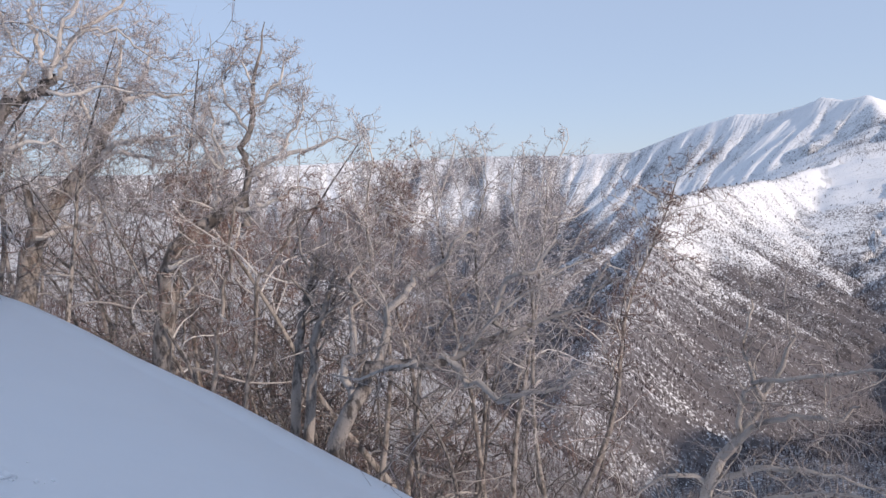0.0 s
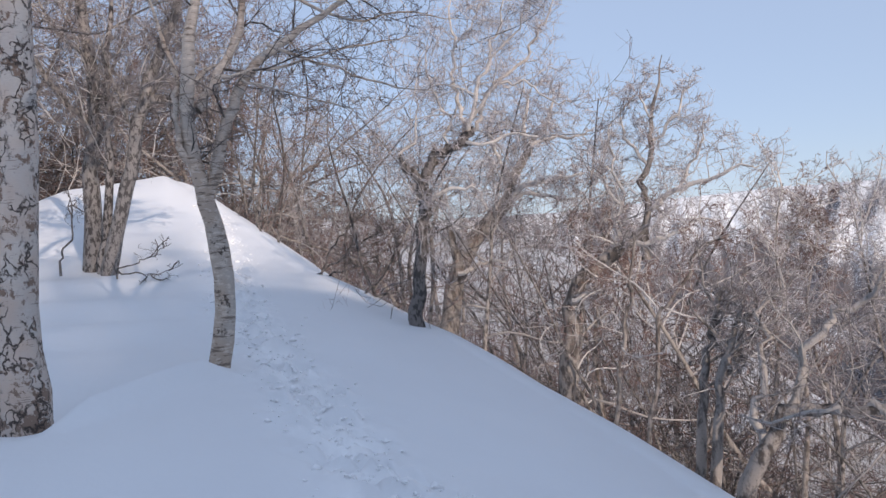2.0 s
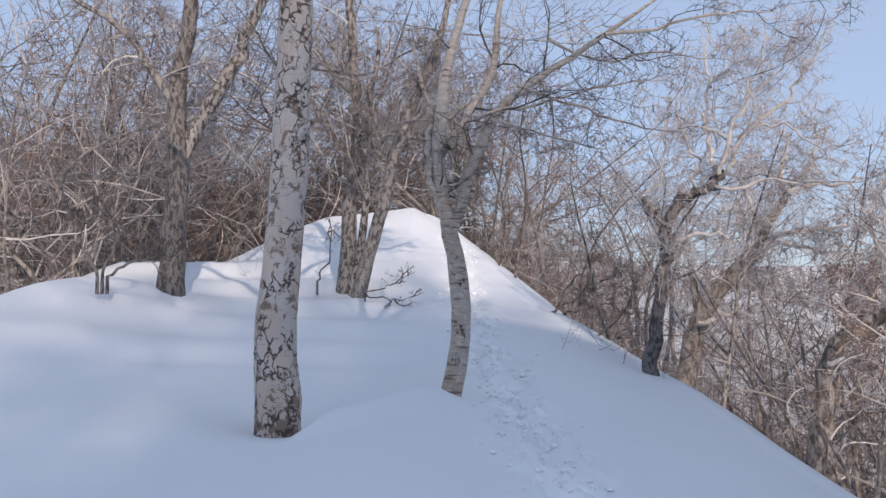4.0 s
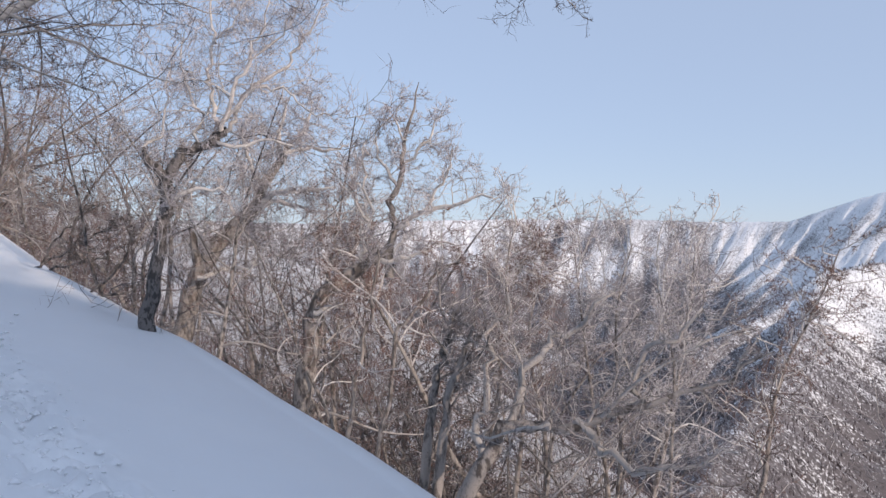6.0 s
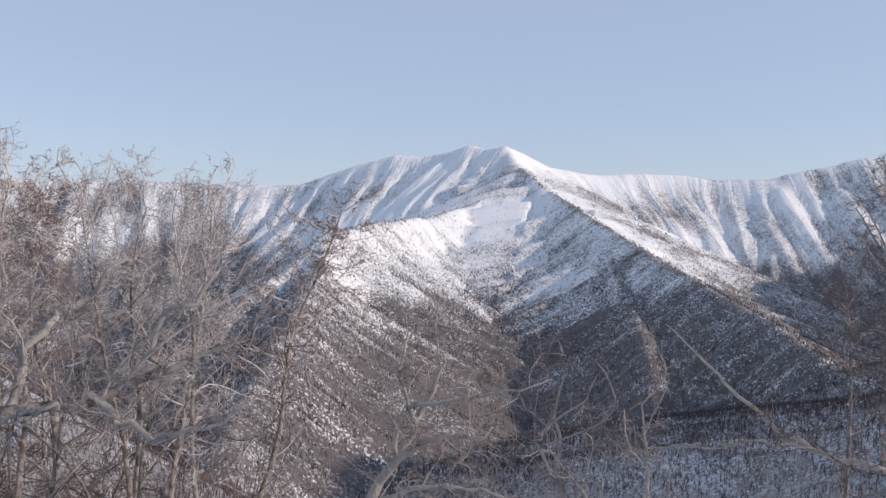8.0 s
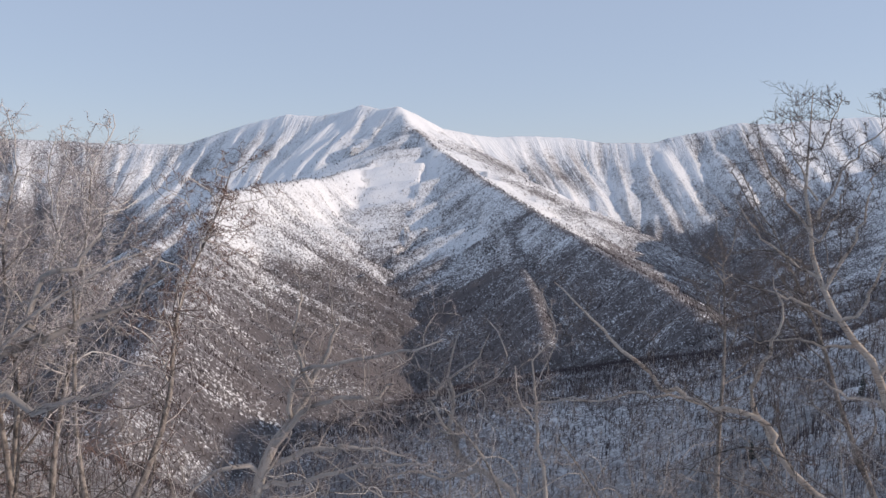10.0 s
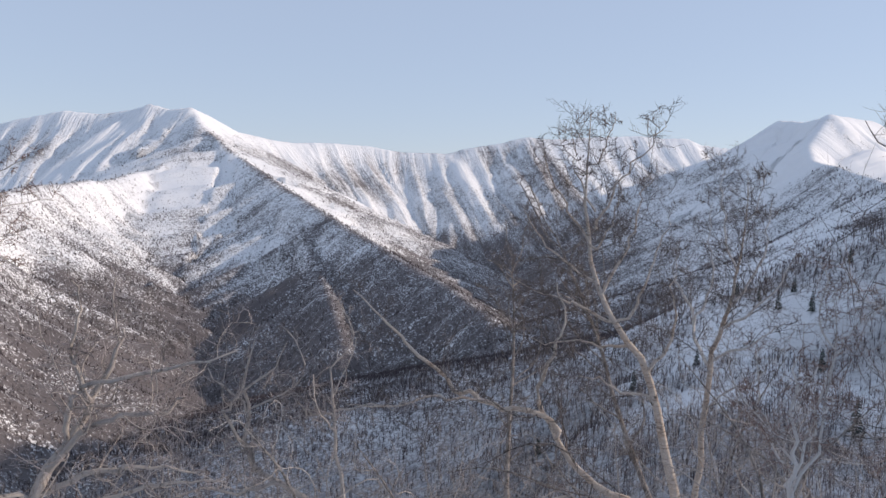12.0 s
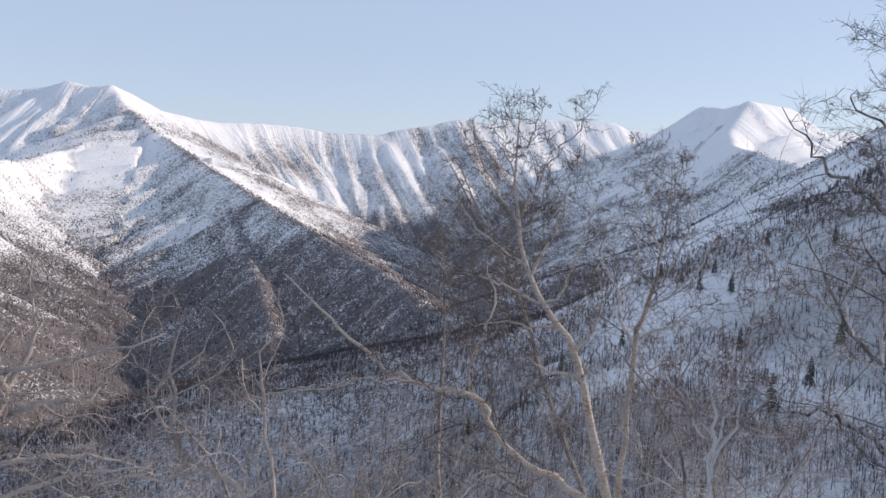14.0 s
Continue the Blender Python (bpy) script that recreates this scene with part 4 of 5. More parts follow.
traced_tree("birch_tree", 12, [([(-17.0, -24, 11), (-18.2, -19.5, 11), (-20.0, -16.6, 11), (-22.2, -12.9, 11), (-23.4, -9.8, 11)], [0.08, 0.075, 0.06, 0.04, 0.012])],
            [([(-18.8, -18.4, 11), (-20.5, -16.6, 10.8), (-22.5, -15.6, 10.7), (-25.9, -15.4, 10.6), (-27.2, -14.4, 10.5)], [0.045, 0.04, 0.034, 0.025, 0.01]),
             ([(-20.0, -16.6, 11), (-20.4, -13.9, 10.9), (-22.6, -12.9, 10.8), (-26.9, -12.6, 10.7), (-30.8, -11.4, 10.6)], [0.04, 0.034, 0.03, 0.02, 0.008]),
             ([(-18.2, -19.8, 11), (-20.6, -18.9, 10.9), (-22.5, -18.8, 10.8), (-24.5, -18.7, 10.7), (-28, -19.2, 10.6)], [0.042, 0.038, 0.032, 0.024, 0.01]),
             ([(-18, -21, 11), (-21.5, -20.6, 10.8), (-24.8, -20.1, 10.7), (-27.2, -20.1, 10.6), (-30.1, -20.0, 10.5)], [0.035, 0.03, 0.026, 0.018, 0.008])] + [
             ([(-18.4, -20, 11), (-15.5, -19.6, 10.9), (-13.8, -20.6, 10.8), (-12.5, -22, 10.7)], [0.035, 0.03, 0.02, 0.01]),
             ([(-21.4, -14.5, 11), (-20.2, -11.5, 11.1), (-20.8, -9, 11.2), (-20.4, -6.5, 11.3)], [0.035, 0.025, 0.018, 0.006])],
            LIMB_GREY, LIMB_GREY, TWIG, "spreading pale birch crown rising from the slope below", 0.9, extra=2)
traced_tree("birch_tree", 13, [([(-37.5, -25, 12), (-35.7, -21.5, 12), (-32.1, -19.3, 12), (-31.3, -16.2, 12), (-31.2, -12.9, 12), (-31.8, -10.8, 12)], [0.05, 0.048, 0.04, 0.03, 0.018, 0.006])],
            [([(-31.9, -19.1, 12), (-30.8, -16.9, 11.9), (-29.9, -15.3, 11.8), (-32.3, -13.5, 11.7), (-34.1, -11.5, 11.6)], [0.026, 0.024, 0.022, 0.016, 0.006]),
             ([(-33.8, -20.2, 12), (-31, -20.8, 11.8), (-28, -20.4, 11.7), (-26, -21, 11.6)], [0.028, 0.024, 0.018, 0.008]),
             ([(-31.3, -15.6, 12), (-29.4, -13.4, 12), (-27.2, -12.4, 12), (-25.4, -12.6, 12)], [0.018, 0.014, 0.01, 0.004])],
            LIMB_GREY, LIMB_GREY, TWIG, "slender crooked pale birch rising from the slope below", 0.8, extra=2)
traced_tree("birch_tree", 17, [([(-38.6, -24, 11.5), (-38.0, -20.0, 11.5), (-37.5, -18.3, 11.5), (-37.4, -15.7, 11.5), (-37.1, -13.0, 11.5), (-37.9, -11.3, 11.5)], [0.035, 0.032, 0.028, 0.022, 0.014, 0.005])],
            [([(-37.4, -16.1, 11.5), (-35.6, -15.8, 11.4), (-34.7, -15.0, 11.3)], [0.014, 0.01, 0.004]),
             ([(-37.4, -15.7, 11.5), (-39.6, -15.2, 11.5), (-41.6, -15.3, 11.5), (-43.4, -14.6, 11.5)], [0.016, 0.013, 0.01, 0.004])],
            LIMB_GREY, LIMB_GREY, TWIG, "thin pale birch stem on the slope below", 0.7, extra=3)
traced_tree("birch_tree", 14, [([(-63.0, -26, 13), (-62.0, -20.9, 13), (-60.8, -17.8, 13), (-59.8, -14.5, 13), (-59.3, -12.2, 13), (-58.0, -10.3, 13), (-56.4, -8.1, 13), (-55.4, -5.7, 13), (-54.9, -3, 13), (-54.6, -0.3, 13), (-54.7, 2.6, 13), (-54.8, 5.4, 13)],
                                [0.085, 0.078, 0.07, 0.062, 0.056, 0.049, 0.042, 0.035, 0.028, 0.021, 0.012, 0.004])],
            [([(-62, -23, 13), (-59.0, -21.0, 12.9), (-55.7, -19.6, 12.8), (-53.2, -17.1, 12.8), (-51.9, -14.5, 12.8), (-52.6, -11.8, 12.8), (-53.4, -9.4, 12.8), (-52.8, -6.5, 12.9)], [0.062, 0.058, 0.052, 0.045, 0.04, 0.03, 0.02, 0.007]),
             ([(-53.2, -17.1, 12.8), (-52.8, -15.6, 12.7), (-49.7, -15.2, 12.6), (-47.5, -14.6, 12.6), (-45.9, -13.9, 12.5), (-43.0, -11.4, 12.5), (-40.8, -9.4, 12.4), (-38.6, -7.4, 12.4)], [0.045, 0.044, 0.042, 0.04, 0.035, 0.026, 0.018, 0.006]),
             ([(-48.7, -15.0, 12.6), (-45.9, -14.6, 12.4), (-43.1, -15.0, 12.3), (-39.9, -15.5, 12.2), (-38.0, -15.1, 12.1)], [0.024, 0.02, 0.016, 0.01, 0.004])] + [
             ([(-55.5, -4, 13), (-54.1, -2.4, 13), (-52.9, -0.4, 13), (-51.9, 1.6, 13), (-51.6, 2.7, 13)], [0.022, 0.018, 0.014, 0.009, 0.003]),
             ([(-55.3, -1.4, 13), (-54.2, 0.6, 13), (-53.7, 2.7, 13), (-53.3, 4.4, 13)], [0.018, 0.014, 0.009, 0.003]),
             ([(-55.4, -2.6, 13), (-56.2, -0.4, 13), (-57.3, 1.6, 13), (-58.9, 3.4, 13), (-59.7, 4.5, 13)], [0.022, 0.018, 0.014, 0.009, 0.003]),
             ([(-55, 1.3, 13), (-55.6, 2.9, 13), (-56.2, 4.4, 13), (-56.3, 5.2, 13)], [0.013, 0.01, 0.007, 0.003])] + [
             ([(-56, -7, 13), (-57.3, -4.7, 13), (-57.9, -2.6, 13), (-58.4, -0.3, 13), (-58.7, 1.4, 13)], [0.026, 0.02, 0.015, 0.01, 0.003]),
             ([(-55.8, -6.6, 13), (-54.2, -5.5, 13), (-52.6, -4.3, 13), (-51.2, -2.8, 13), (-50.4, -1.2, 13)], [0.026, 0.02, 0.015, 0.01, 0.003]),
             ([(-56.7, -8.9, 13), (-55, -8.2, 13), (-53, -7.5, 13), (-51, -6.9, 13), (-49.1, -5.7, 13)], [0.028, 0.022, 0.016, 0.01, 0.003]),
             ([(-56.9, -9.1, 13), (-58.3, -7.3, 13), (-59.2, -5.2, 13), (-59.7, -3.2, 13), (-60.3, -1.6, 13)], [0.028, 0.022, 0.016, 0.01, 0.003])] + [
             ([(-58.2, -10.5, 13), (-56.4, -10.9, 13), (-54.4, -10.4, 13), (-52.4, -10.7, 13), (-50.2, -10, 13)], [0.028, 0.022, 0.016, 0.01, 0.003]),
             ([(-59.4, -12, 13), (-60.6, -10.2, 13), (-61, -8.2, 13), (-60.6, -5.9, 13), (-61.2, -3.9, 13)], [0.03, 0.024, 0.017, 0.01, 0.003]),
             ([(-60.2, -14.6, 13), (-59, -13.8, 13), (-57.2, -13.5, 13), (-55.3, -12.7, 13), (-53.7, -12.9, 13)], [0.032, 0.024, 0.017, 0.01, 0.003]),
             ([(-55.5, -4, 13), (-56.2, -2.6, 13), (-56.6, -1.2, 13), (-57.1, 0, 13)], [0.016, 0.012, 0.008, 0.003])],
            BARK_TAN, BARK_TAN, TWIG_DARK, "tall tan birch with fine dark twigs on the slope", 1.05, twig_r=0.0036, lean=(0, 0, 0.12), gnarl=0.65)
traced_tree("birch_tree", 18, [([(-62.8, -21.3, 15), (-63, -17.8, 15), (-63.1, -14.6, 15), (-63.4, -11, 15), (-63.9, -8.9, 15), (-64.5, -7.4, 15), (-64.7, -4.9, 15), (-65.1, -2.2, 15), (-65.1, 1.7, 15)], [0.06, 0.055, 0.05, 0.045, 0.038, 0.03, 0.022, 0.014, 0.005])],
            [([(-63.4, -11.6, 15), (-62.4, -10.1, 15), (-62.2, -8.6, 15), (-61.3, -6.7, 15), (-60.7, -5.1, 15), (-60.9, -3.2, 15)], [0.034, 0.03, 0.026, 0.02, 0.013, 0.004]),
             ([(-62.2, -8.6, 15), (-63, -6.9, 15), (-63.2, -5, 15), (-62.7, -2.7, 15), (-63, -0.3, 15)], [0.024, 0.02, 0.015, 0.01, 0.003]),
             ([(-64.5, -7.4, 15), (-65.8, -5.2, 15), (-66.5, -2.9, 15), (-66.7, -0.2, 15)], [0.026, 0.02, 0.014, 0.004]),
             ([(-64.7, -4.9, 15), (-63.8, -2.2, 15), (-63.5, 0.1, 15), (-63.7, 2, 15)], [0.02, 0.015, 0.01, 0.003]),
             ([(-65.1, -2.2, 15), (-65.9, -0.2, 15), (-66, 1.7, 15)], [0.014, 0.01, 0.003])] + [
             ([(-63.9, -8.9, 15), (-65.6, -7.7, 15), (-67.2, -5.9, 15), (-68.2, -3.9, 15)], [0.028, 0.022, 0.015, 0.004]),
             ([(-63.4, -11, 15), (-65, -10.3, 15), (-66.6, -9.2, 15), (-68.1, -8.1, 15)], [0.028, 0.022, 0.015, 0.004]),
             ([(-63.1, -14.6, 15), (-64.4, -13, 15), (-65.9, -12.3, 15), (-67, -11.2, 15)], [0.026, 0.02, 0.014, 0.004])],
            BARK_TAN, LIMB_PALE, TWIG_DARK, "slender tan birch with a dark round crown on the slope", 1.05, twig_r=0.0038, lean=(0, 0, 0.12), gnarl=0.65)
traced_tree("birch_tree", 15, [([(-84, -20, 11), (-83, -8, 11), (-81.5, 0, 11), (-80, 8, 11), (-79, 15, 11)], [0.13, 0.11, 0.09, 0.07, 0.03])],
            [([(-84.2, -6.5, 11), (-81.7, -4, 11), (-79.1, -2.2, 11), (-77.4, -0.8, 11), (-76, 0, 11), (-74.6, 1, 11), (-73.3, 2.8, 11), (-71.8, 4.9, 11)], [0.05, 0.042, 0.036, 0.03, 0.025, 0.019, 0.012, 0.004]),
             ([(-83.6, -2.2, 11), (-81.4, 0.4, 11), (-79.8, 1.8, 11), (-78.2, 3.2, 11), (-76.5, 4.7, 11), (-75.5, 5.9, 11)], [0.045, 0.036, 0.03, 0.022, 0.013, 0.004]),
             ([(-82.3, 3.5, 11), (-80.4, 5, 11), (-79.1, 6.9, 11), (-78.1, 8.3, 11), (-77.1, 9.1, 11)], [0.036, 0.028, 0.021, 0.013, 0.004])] + [
             ([(-77.4, -0.8, 11), (-76.2, -1.6, 11), (-74.9, -1.5, 11), (-73.7, -1, 11)], [0.018, 0.014, 0.009, 0.003]),
             ([(-79.1, -2.2, 11), (-77.6, 1, 11), (-76.9, 2.4, 11), (-75.6, 2.9, 11)], [0.02, 0.015, 0.01, 0.003]),
             ([(-84.4, -9.1, 11), (-81.9, -7.3, 11), (-80.3, -5.9, 11), (-78.8, -5.4, 11), (-77.3, -4, 11), (-76.7, -2.6, 11)], [0.04, 0.032, 0.026, 0.02, 0.012, 0.004]),
             ([(-84.7, -19.5, 11), (-82.2, -18.2, 11), (-79.9, -16.9, 11), (-77.9, -15.2, 11), (-75.6, -14.4, 11), (-73.9, -14.4, 11), (-71.9, -14.8, 11), (-70.7, -15.3, 11)], [0.05, 0.045, 0.04, 0.033, 0.025, 0.017, 0.01, 0.004])] + [
             ([(-79.8, 1.4, 11), (-78.8, 4.2, 11), (-78.2, 5.9, 11), (-78.6, 7.6, 11)], [0.018, 0.014, 0.009, 0.003])],
            BARK_DARK, BARK_MID, TWIG_DARK, "dark birch reaching over the snowy valley", 1.0, lean=(0.0, 0, 0.15), twig_r=0.0030, gnarl=0.7)
traced_tree("birch_tree", 19, [([(-83.1, -14.7, 14), (-80.8, -12.5, 14), (-78.7, -11, 14), (-76.9, -9.4, 14), (-76, -7.7, 14), (-74.7, -5.4, 14), (-73.7, -3.4, 14), (-72.5, -2.2, 14)], [0.045, 0.04, 0.035, 0.03, 0.025, 0.018, 0.010, 0.004])],
            [([(-76.9, -9.4, 14), (-76.3, -7.4, 14), (-76.6, -5.2, 14), (-76.3, -3.4, 14)], [0.022, 0.017, 0.011, 0.003]),
             ([(-76, -7.7, 14), (-74.8, -7.5, 14), (-73.2, -6.6, 14), (-71.7, -6.3, 14)], [0.02, 0.015, 0.01, 0.003]),
             ([(-78.7, -11, 14), (-77.2, -11, 14), (-75.5, -10.3, 14), (-74.1, -10.7, 14)], [0.024, 0.018, 0.011, 0.003]),
             ([(-78.7, -11, 14), (-78.3, -8.6, 14), (-78.8, -6.7, 14), (-78.2, -5, 14)], [0.024, 0.018, 0.011, 0.003])],
            BARK_GREY, LIMB_PALE, TWIG_DARK, "slender grey birch leaning over the valley", 0.9, twig_r=0.0034, lean=(0, 0, 0.2), gnarl=0.7)
traced_tree("birch_sapling", 16, [([(-68.4, -24, 9), (-68.9, -18.5, 9), (-68.9, -16.5, 9), (-68.6, -13.7, 9), (-68.7, -11.0, 9), (-69.0, -8, 9)], [0.028, 0.026, 0.02, 0.016, 0.01, 0.004]), ([(-68.6, -22, 9), (-69.0, -18.7, 9), (-70.1, -16, 9), (-70.6, -12.7, 9), (-70.9, -8.3, 9), (-70.6, -5.6, 9)], [0.022, 0.02, 0.016, 0.012, 0.008, 0.003])],
            [([(-68.4, -18.4, 9), (-69.8, -15, 9), (-70.8, -11, 9), (-71.2, -7.6, 9)], [0.018, 0.014, 0.01, 0.004]),
             ([(-68.3, -17, 9), (-66.6, -13.4, 9), (-66.2, -10, 9)], [0.014, 0.01, 0.004])],
            LIMB_PALE, LIMB_PALE, TWIG_RED, "reddish birch shoots on the slope below the ridge", 0.9, extra=2, twig_r=0.003)


def shrub(seed, stems, label, twig=None, r0=0.022, fine=0.8):
    """Bare stems that lean out of the snow along given lines."""
    return traced_tree("shrub", seed, [(line, [r0, r0 * 0.8, r0 * 0.4, 0.004]) for line in stems], [], BARK_DARK, BARK_DARK, twig or TWIG_DARK, label, fine, extra=3, twig_r=0.003, depth=0.25)


shrub(31, [[(36.3, -1.5, 16), (34.8, -0.6, 15.8), (33.2, 0.4, 15.6), (31.6, 1.0, 15.4)], [(35.8, -1.7, 16), (34.2, -1.3, 15.8), (32.4, -1.0, 15.6), (30.8, -1.6, 15.4)],
           [(36.0, -1.5, 16), (35.0, 0.4, 15.9), (33.8, 1.8, 15.8), (33.0, 3.2, 15.7)]], "dark bare shrub leaning out of the snow brink")
shrub(32, [[(33.4, -3.2, 14.5), (32.0, -2.2, 14.4), (30.9, -0.6, 14.3), (30.6, 0.8, 14.2)], [(33.0, -3.4, 14.5), (31.6, -3.2, 14.3), (30.2, -2.2, 14.1), (28.6, -2.0, 14)]],
      "low dark shrub at the snow brink")
shrub(33, [[(49.3, -0.2, 14), (48.0, -0.6, 13.8), (46.6, -0.7, 13.6), (45.2, -0.3, 13.4)], [(49.3, -0.2, 14), (48.0, 0.2, 13.9), (46.8, 0.8, 13.8), (46.0, 1.4, 13.7)]],
      "fallen bare twigs lying on the snow", None, 0.014, 0.4)
shrub(34, [[(56.0, 0.4, 16), (55.6, 3, 16), (54.8, 6, 16), (55.2, 9, 16)], [(52.6, 0.6, 15), (51.8, 2.4, 15), (51.9, 5.2, 15), (51.2, 8, 15)]],
      "thin dark stems beside the birch clump", None, 0.018, 0.6)
shrub(35, [[(66.5, 0.9, 12), (65.6, 3.0, 12), (66.4, 5.2, 12), (68.0, 7.4, 12)], [(66.8, 0.9, 12), (67.8, 3.4, 12), (67.0, 6.0, 12), (66.0, 8.8, 12)],
           [(66.2, 0.9, 12), (64.4, 1.9, 12), (62.6, 2.2, 12), (60.8, 3.0, 12)]], "dark bare shrub on the snow bank")


def spruce(seed, x, y, z, height):
    """A small spruce: tiers of drooping needle sprays on a straight stem."""
    rng = random.Random(seed)
    tree = new("spruce_tree")
    tree.location = (x, y, z)
    tube_part("trunk", [([(0, 0, -0.4), (0, 0, height * 0.5), (0, 0, height)], [0.16, 0.1, 0.02])], 6, BARK_DARK, tree)
    sprays = []
    tiers = 13
    for k in range(tiers):
        h = height * (0.1 + 0.86 * k / (tiers - 1))
        reach = height * 0.22 * (1 - k / tiers) ** 0.8 + 0.15
        for c in range(9):
            a = rng.uniform(0, 6.28)
            q = reach * rng.uniform(0.7, 1.15)
            sprays.append(([(0, 0, h), (q * math.cos(a) * 0.6, q * math.sin(a) * 0.6, h - q * 0.12), (q * math.cos(a), q * math.sin(a), h - q * 0.45)], [0.22, 0.26, 0.03]))
    tagged(tube_part("crown", sprays, 4, NEEDLES, tree), kind="stuff")
    return tagged(tree, "small dark green spruce on the snowy valley slope", "tree", "spruces on the valley slope")


for k, (yaw, r, h) in enumerate(((-72.4, 285, 13), (-70.2, 420, 11), (-74.6, 330, 12), (-67.4, 520, 12), (-68.3, 545, 10), (-69.4, 500, 12), (-66.2, 560, 11), (-71.4, 560, 10),
                                 (-76.2, 400, 12), (-73.6, 610, 12), (-64.8, 600, 11), (-62.5, 480, 12), (-77.0, 620, 13), (-75.4, 520, 10), (-58.4, 420, 11), (-49.6, 380, 12), (-52.0, 450, 11))):
    a = radians(yaw)
    x, y = -math.sin(a) * r, math.cos(a) * r
    spruce(300 + k, x, y, float(ground_height(np.array([x]), np.array([y]))[0]), h)


def snow_clods():
    """Crumbs of trodden snow beside the footprints."""
    rng = np.random.default_rng(8)
    n = 2600
    s = rng.uniform(3.0, 22, n)
    u = 1.02 + 0.10 * np.sin(s * 0.4) + rng.normal(0, 0.22, n)
    x, y = AHEAD.x * s + ASIDE.x * u, AHEAD.y * s + ASIDE.y * u
    z = ground_height(x, y)
    size = rng.gamma(1.6, 0.007, n) + 0.005
    oct_v = np.array([[1, 0, 0], [-1, 0, 0], [0, 1, 0], [0, -1, 0], [0, 0, 0.55], [0, 0, -0.5]], float)
    oct_f = np.array([[0, 2, 4], [2, 1, 4], [1, 3, 4], [3, 0, 4], [2, 0, 5], [1, 2, 5], [3, 1, 5], [0, 3, 5]])
    v = oct_v[None] * size[:, None, None] * rng.uniform(0.4, 1.7, (n, 6, 1)) + np.stack([x, y, z + 0.2 * size], 1)[:, None]
    f = np.arange(n)[:, None, None] * 6 + oct_f[None]
    ob = mesh_object("snow_clods", v.reshape(-1, 3), f.reshape(-1, 3), SNOW)
    # clods take the full painted brightness of the flecks
    ob.data.attributes.new("trod_lit", "FLOAT", "POINT").data.foreach_set("value", np.ones(6 * n, np.float32))
    tagged(ob, "crumbs of trodden snow along the footprints", "snow", kind="stuff")


snow_clods()


def round_tree(seed, height, bark, limb_bark, twig, label, group):
    """A birch with a full round crown on a bare lower stem, standing at the origin."""
    rng = random.Random(seed)
    stem = shoot(rng, (0, 0, -0.6), (rng.gauss(0, 0.12), rng.gauss(0, 0.12), 1), height * 0.86, 12, 0.07, 0.06, 0.009 * height, 0.010)
    limbs = side_shoots(rng, stem, 10, 0.5, 0.86, 0.17, (35, 75), 0.18, 0.08, 8, 0.5, (0.03, 0, 0.08), 0.012, 0.35)
    limbs += side_shoots(rng, stem, 12, 0.80, 1.0, 0.12, (15, 85), 0.24, 0.04, 6, 0.6, None, 0.012, 0.2)
    return finish_tree("birch_tree", rng, [stem], limbs, [], (0, 0, 0), bark, limb_bark, twig, label, 0.62 if twig is TWIG_DARK else 0.68, group, (0.02, 0, 0.04), 0.003 if twig is TWIG_DARK else 0.005)


def wild_tree(name, seed, height, bark, limb_bark, twig, label, fine, multi=1, lean=(0, 0, 0), tiers=3, group=""):
    """A free-grown gnarled birch of the given height, standing at the origin."""
    rng = random.Random(seed)
    trunks, limbs = [], []
    for k in range(multi):
        d = Vector((rng.gauss(0, 0.2 + 0.15 * (multi > 1)), rng.gauss(0, 0.2 + 0.15 * (multi > 1)), 1))
        off = (rng.uniform(-0.3, 0.3) * (multi > 1), rng.uniform(-0.3, 0.3) * (multi > 1), -0.6)
        stem = shoot(rng, off, d, height * rng.uniform(0.85, 1.05), 12, 0.10, 0.05, 0.0095 * height / multi ** 0.3, 0.010)
        trunks.append(stem)
        limbs += side_shoots(rng, stem, round(9 / multi) + 1, 0.14, 0.95, 0.5, (40, 85), 0.22, 0.07, 11, 0.55, lean, 0.010, 0.3, 0.014)
    return finish_tree(name, rng, trunks, limbs, [], (0, 0, 0), bark, limb_bark, twig, label, fine, group, lean, 0.005 if tiers > 2 else 0.0068, kind_of="shrub" if "shrub" in name else "tree", tiers=tiers)


def scale_pose(x, y, z, turn, s):
    return Matrix.LocRotScale((x, y, z), Euler((0, 0, turn)), (s, s, s))


# ---- the woods on both flanks of the ridge ----
GROVE = "bare birches on the ridge flanks"
KINDS = [wild_tree("birch_tree", 101, 9, BARK_MID, LIMB_GREY, TWIG, "bare grey birch with gnarled limbs on the snowy flank", 0.58, 1, (0.08, 0, 0), group=GROVE),
         wild_tree("birch_tree", 102, 8, BARK_DARK, BARK_DARK, TWIG_RED, "bare birch with a reddish haze of twigs", 0.56, 2, group=GROVE),
         wild_tree("birch_tree", 103, 9, BARK_GREY, LIMB_PALE, TWIG, "bare pale birch with upswept limbs", 0.58, 2, (0.1, 0, 0), group=GROVE),
         wild_tree("birch_tree", 104, 7, BARK_DARK, BARK_DARK, TWIG_RED, "low bushy birch with red-brown twigs", 0.5, 3, group=GROVE),
         wild_tree("birch_tree", 105, 10, BARK_GREY, LIMB_GREY, TWIG, "tall bare birch with a thin crown", 0.58, 1, group=GROVE)]
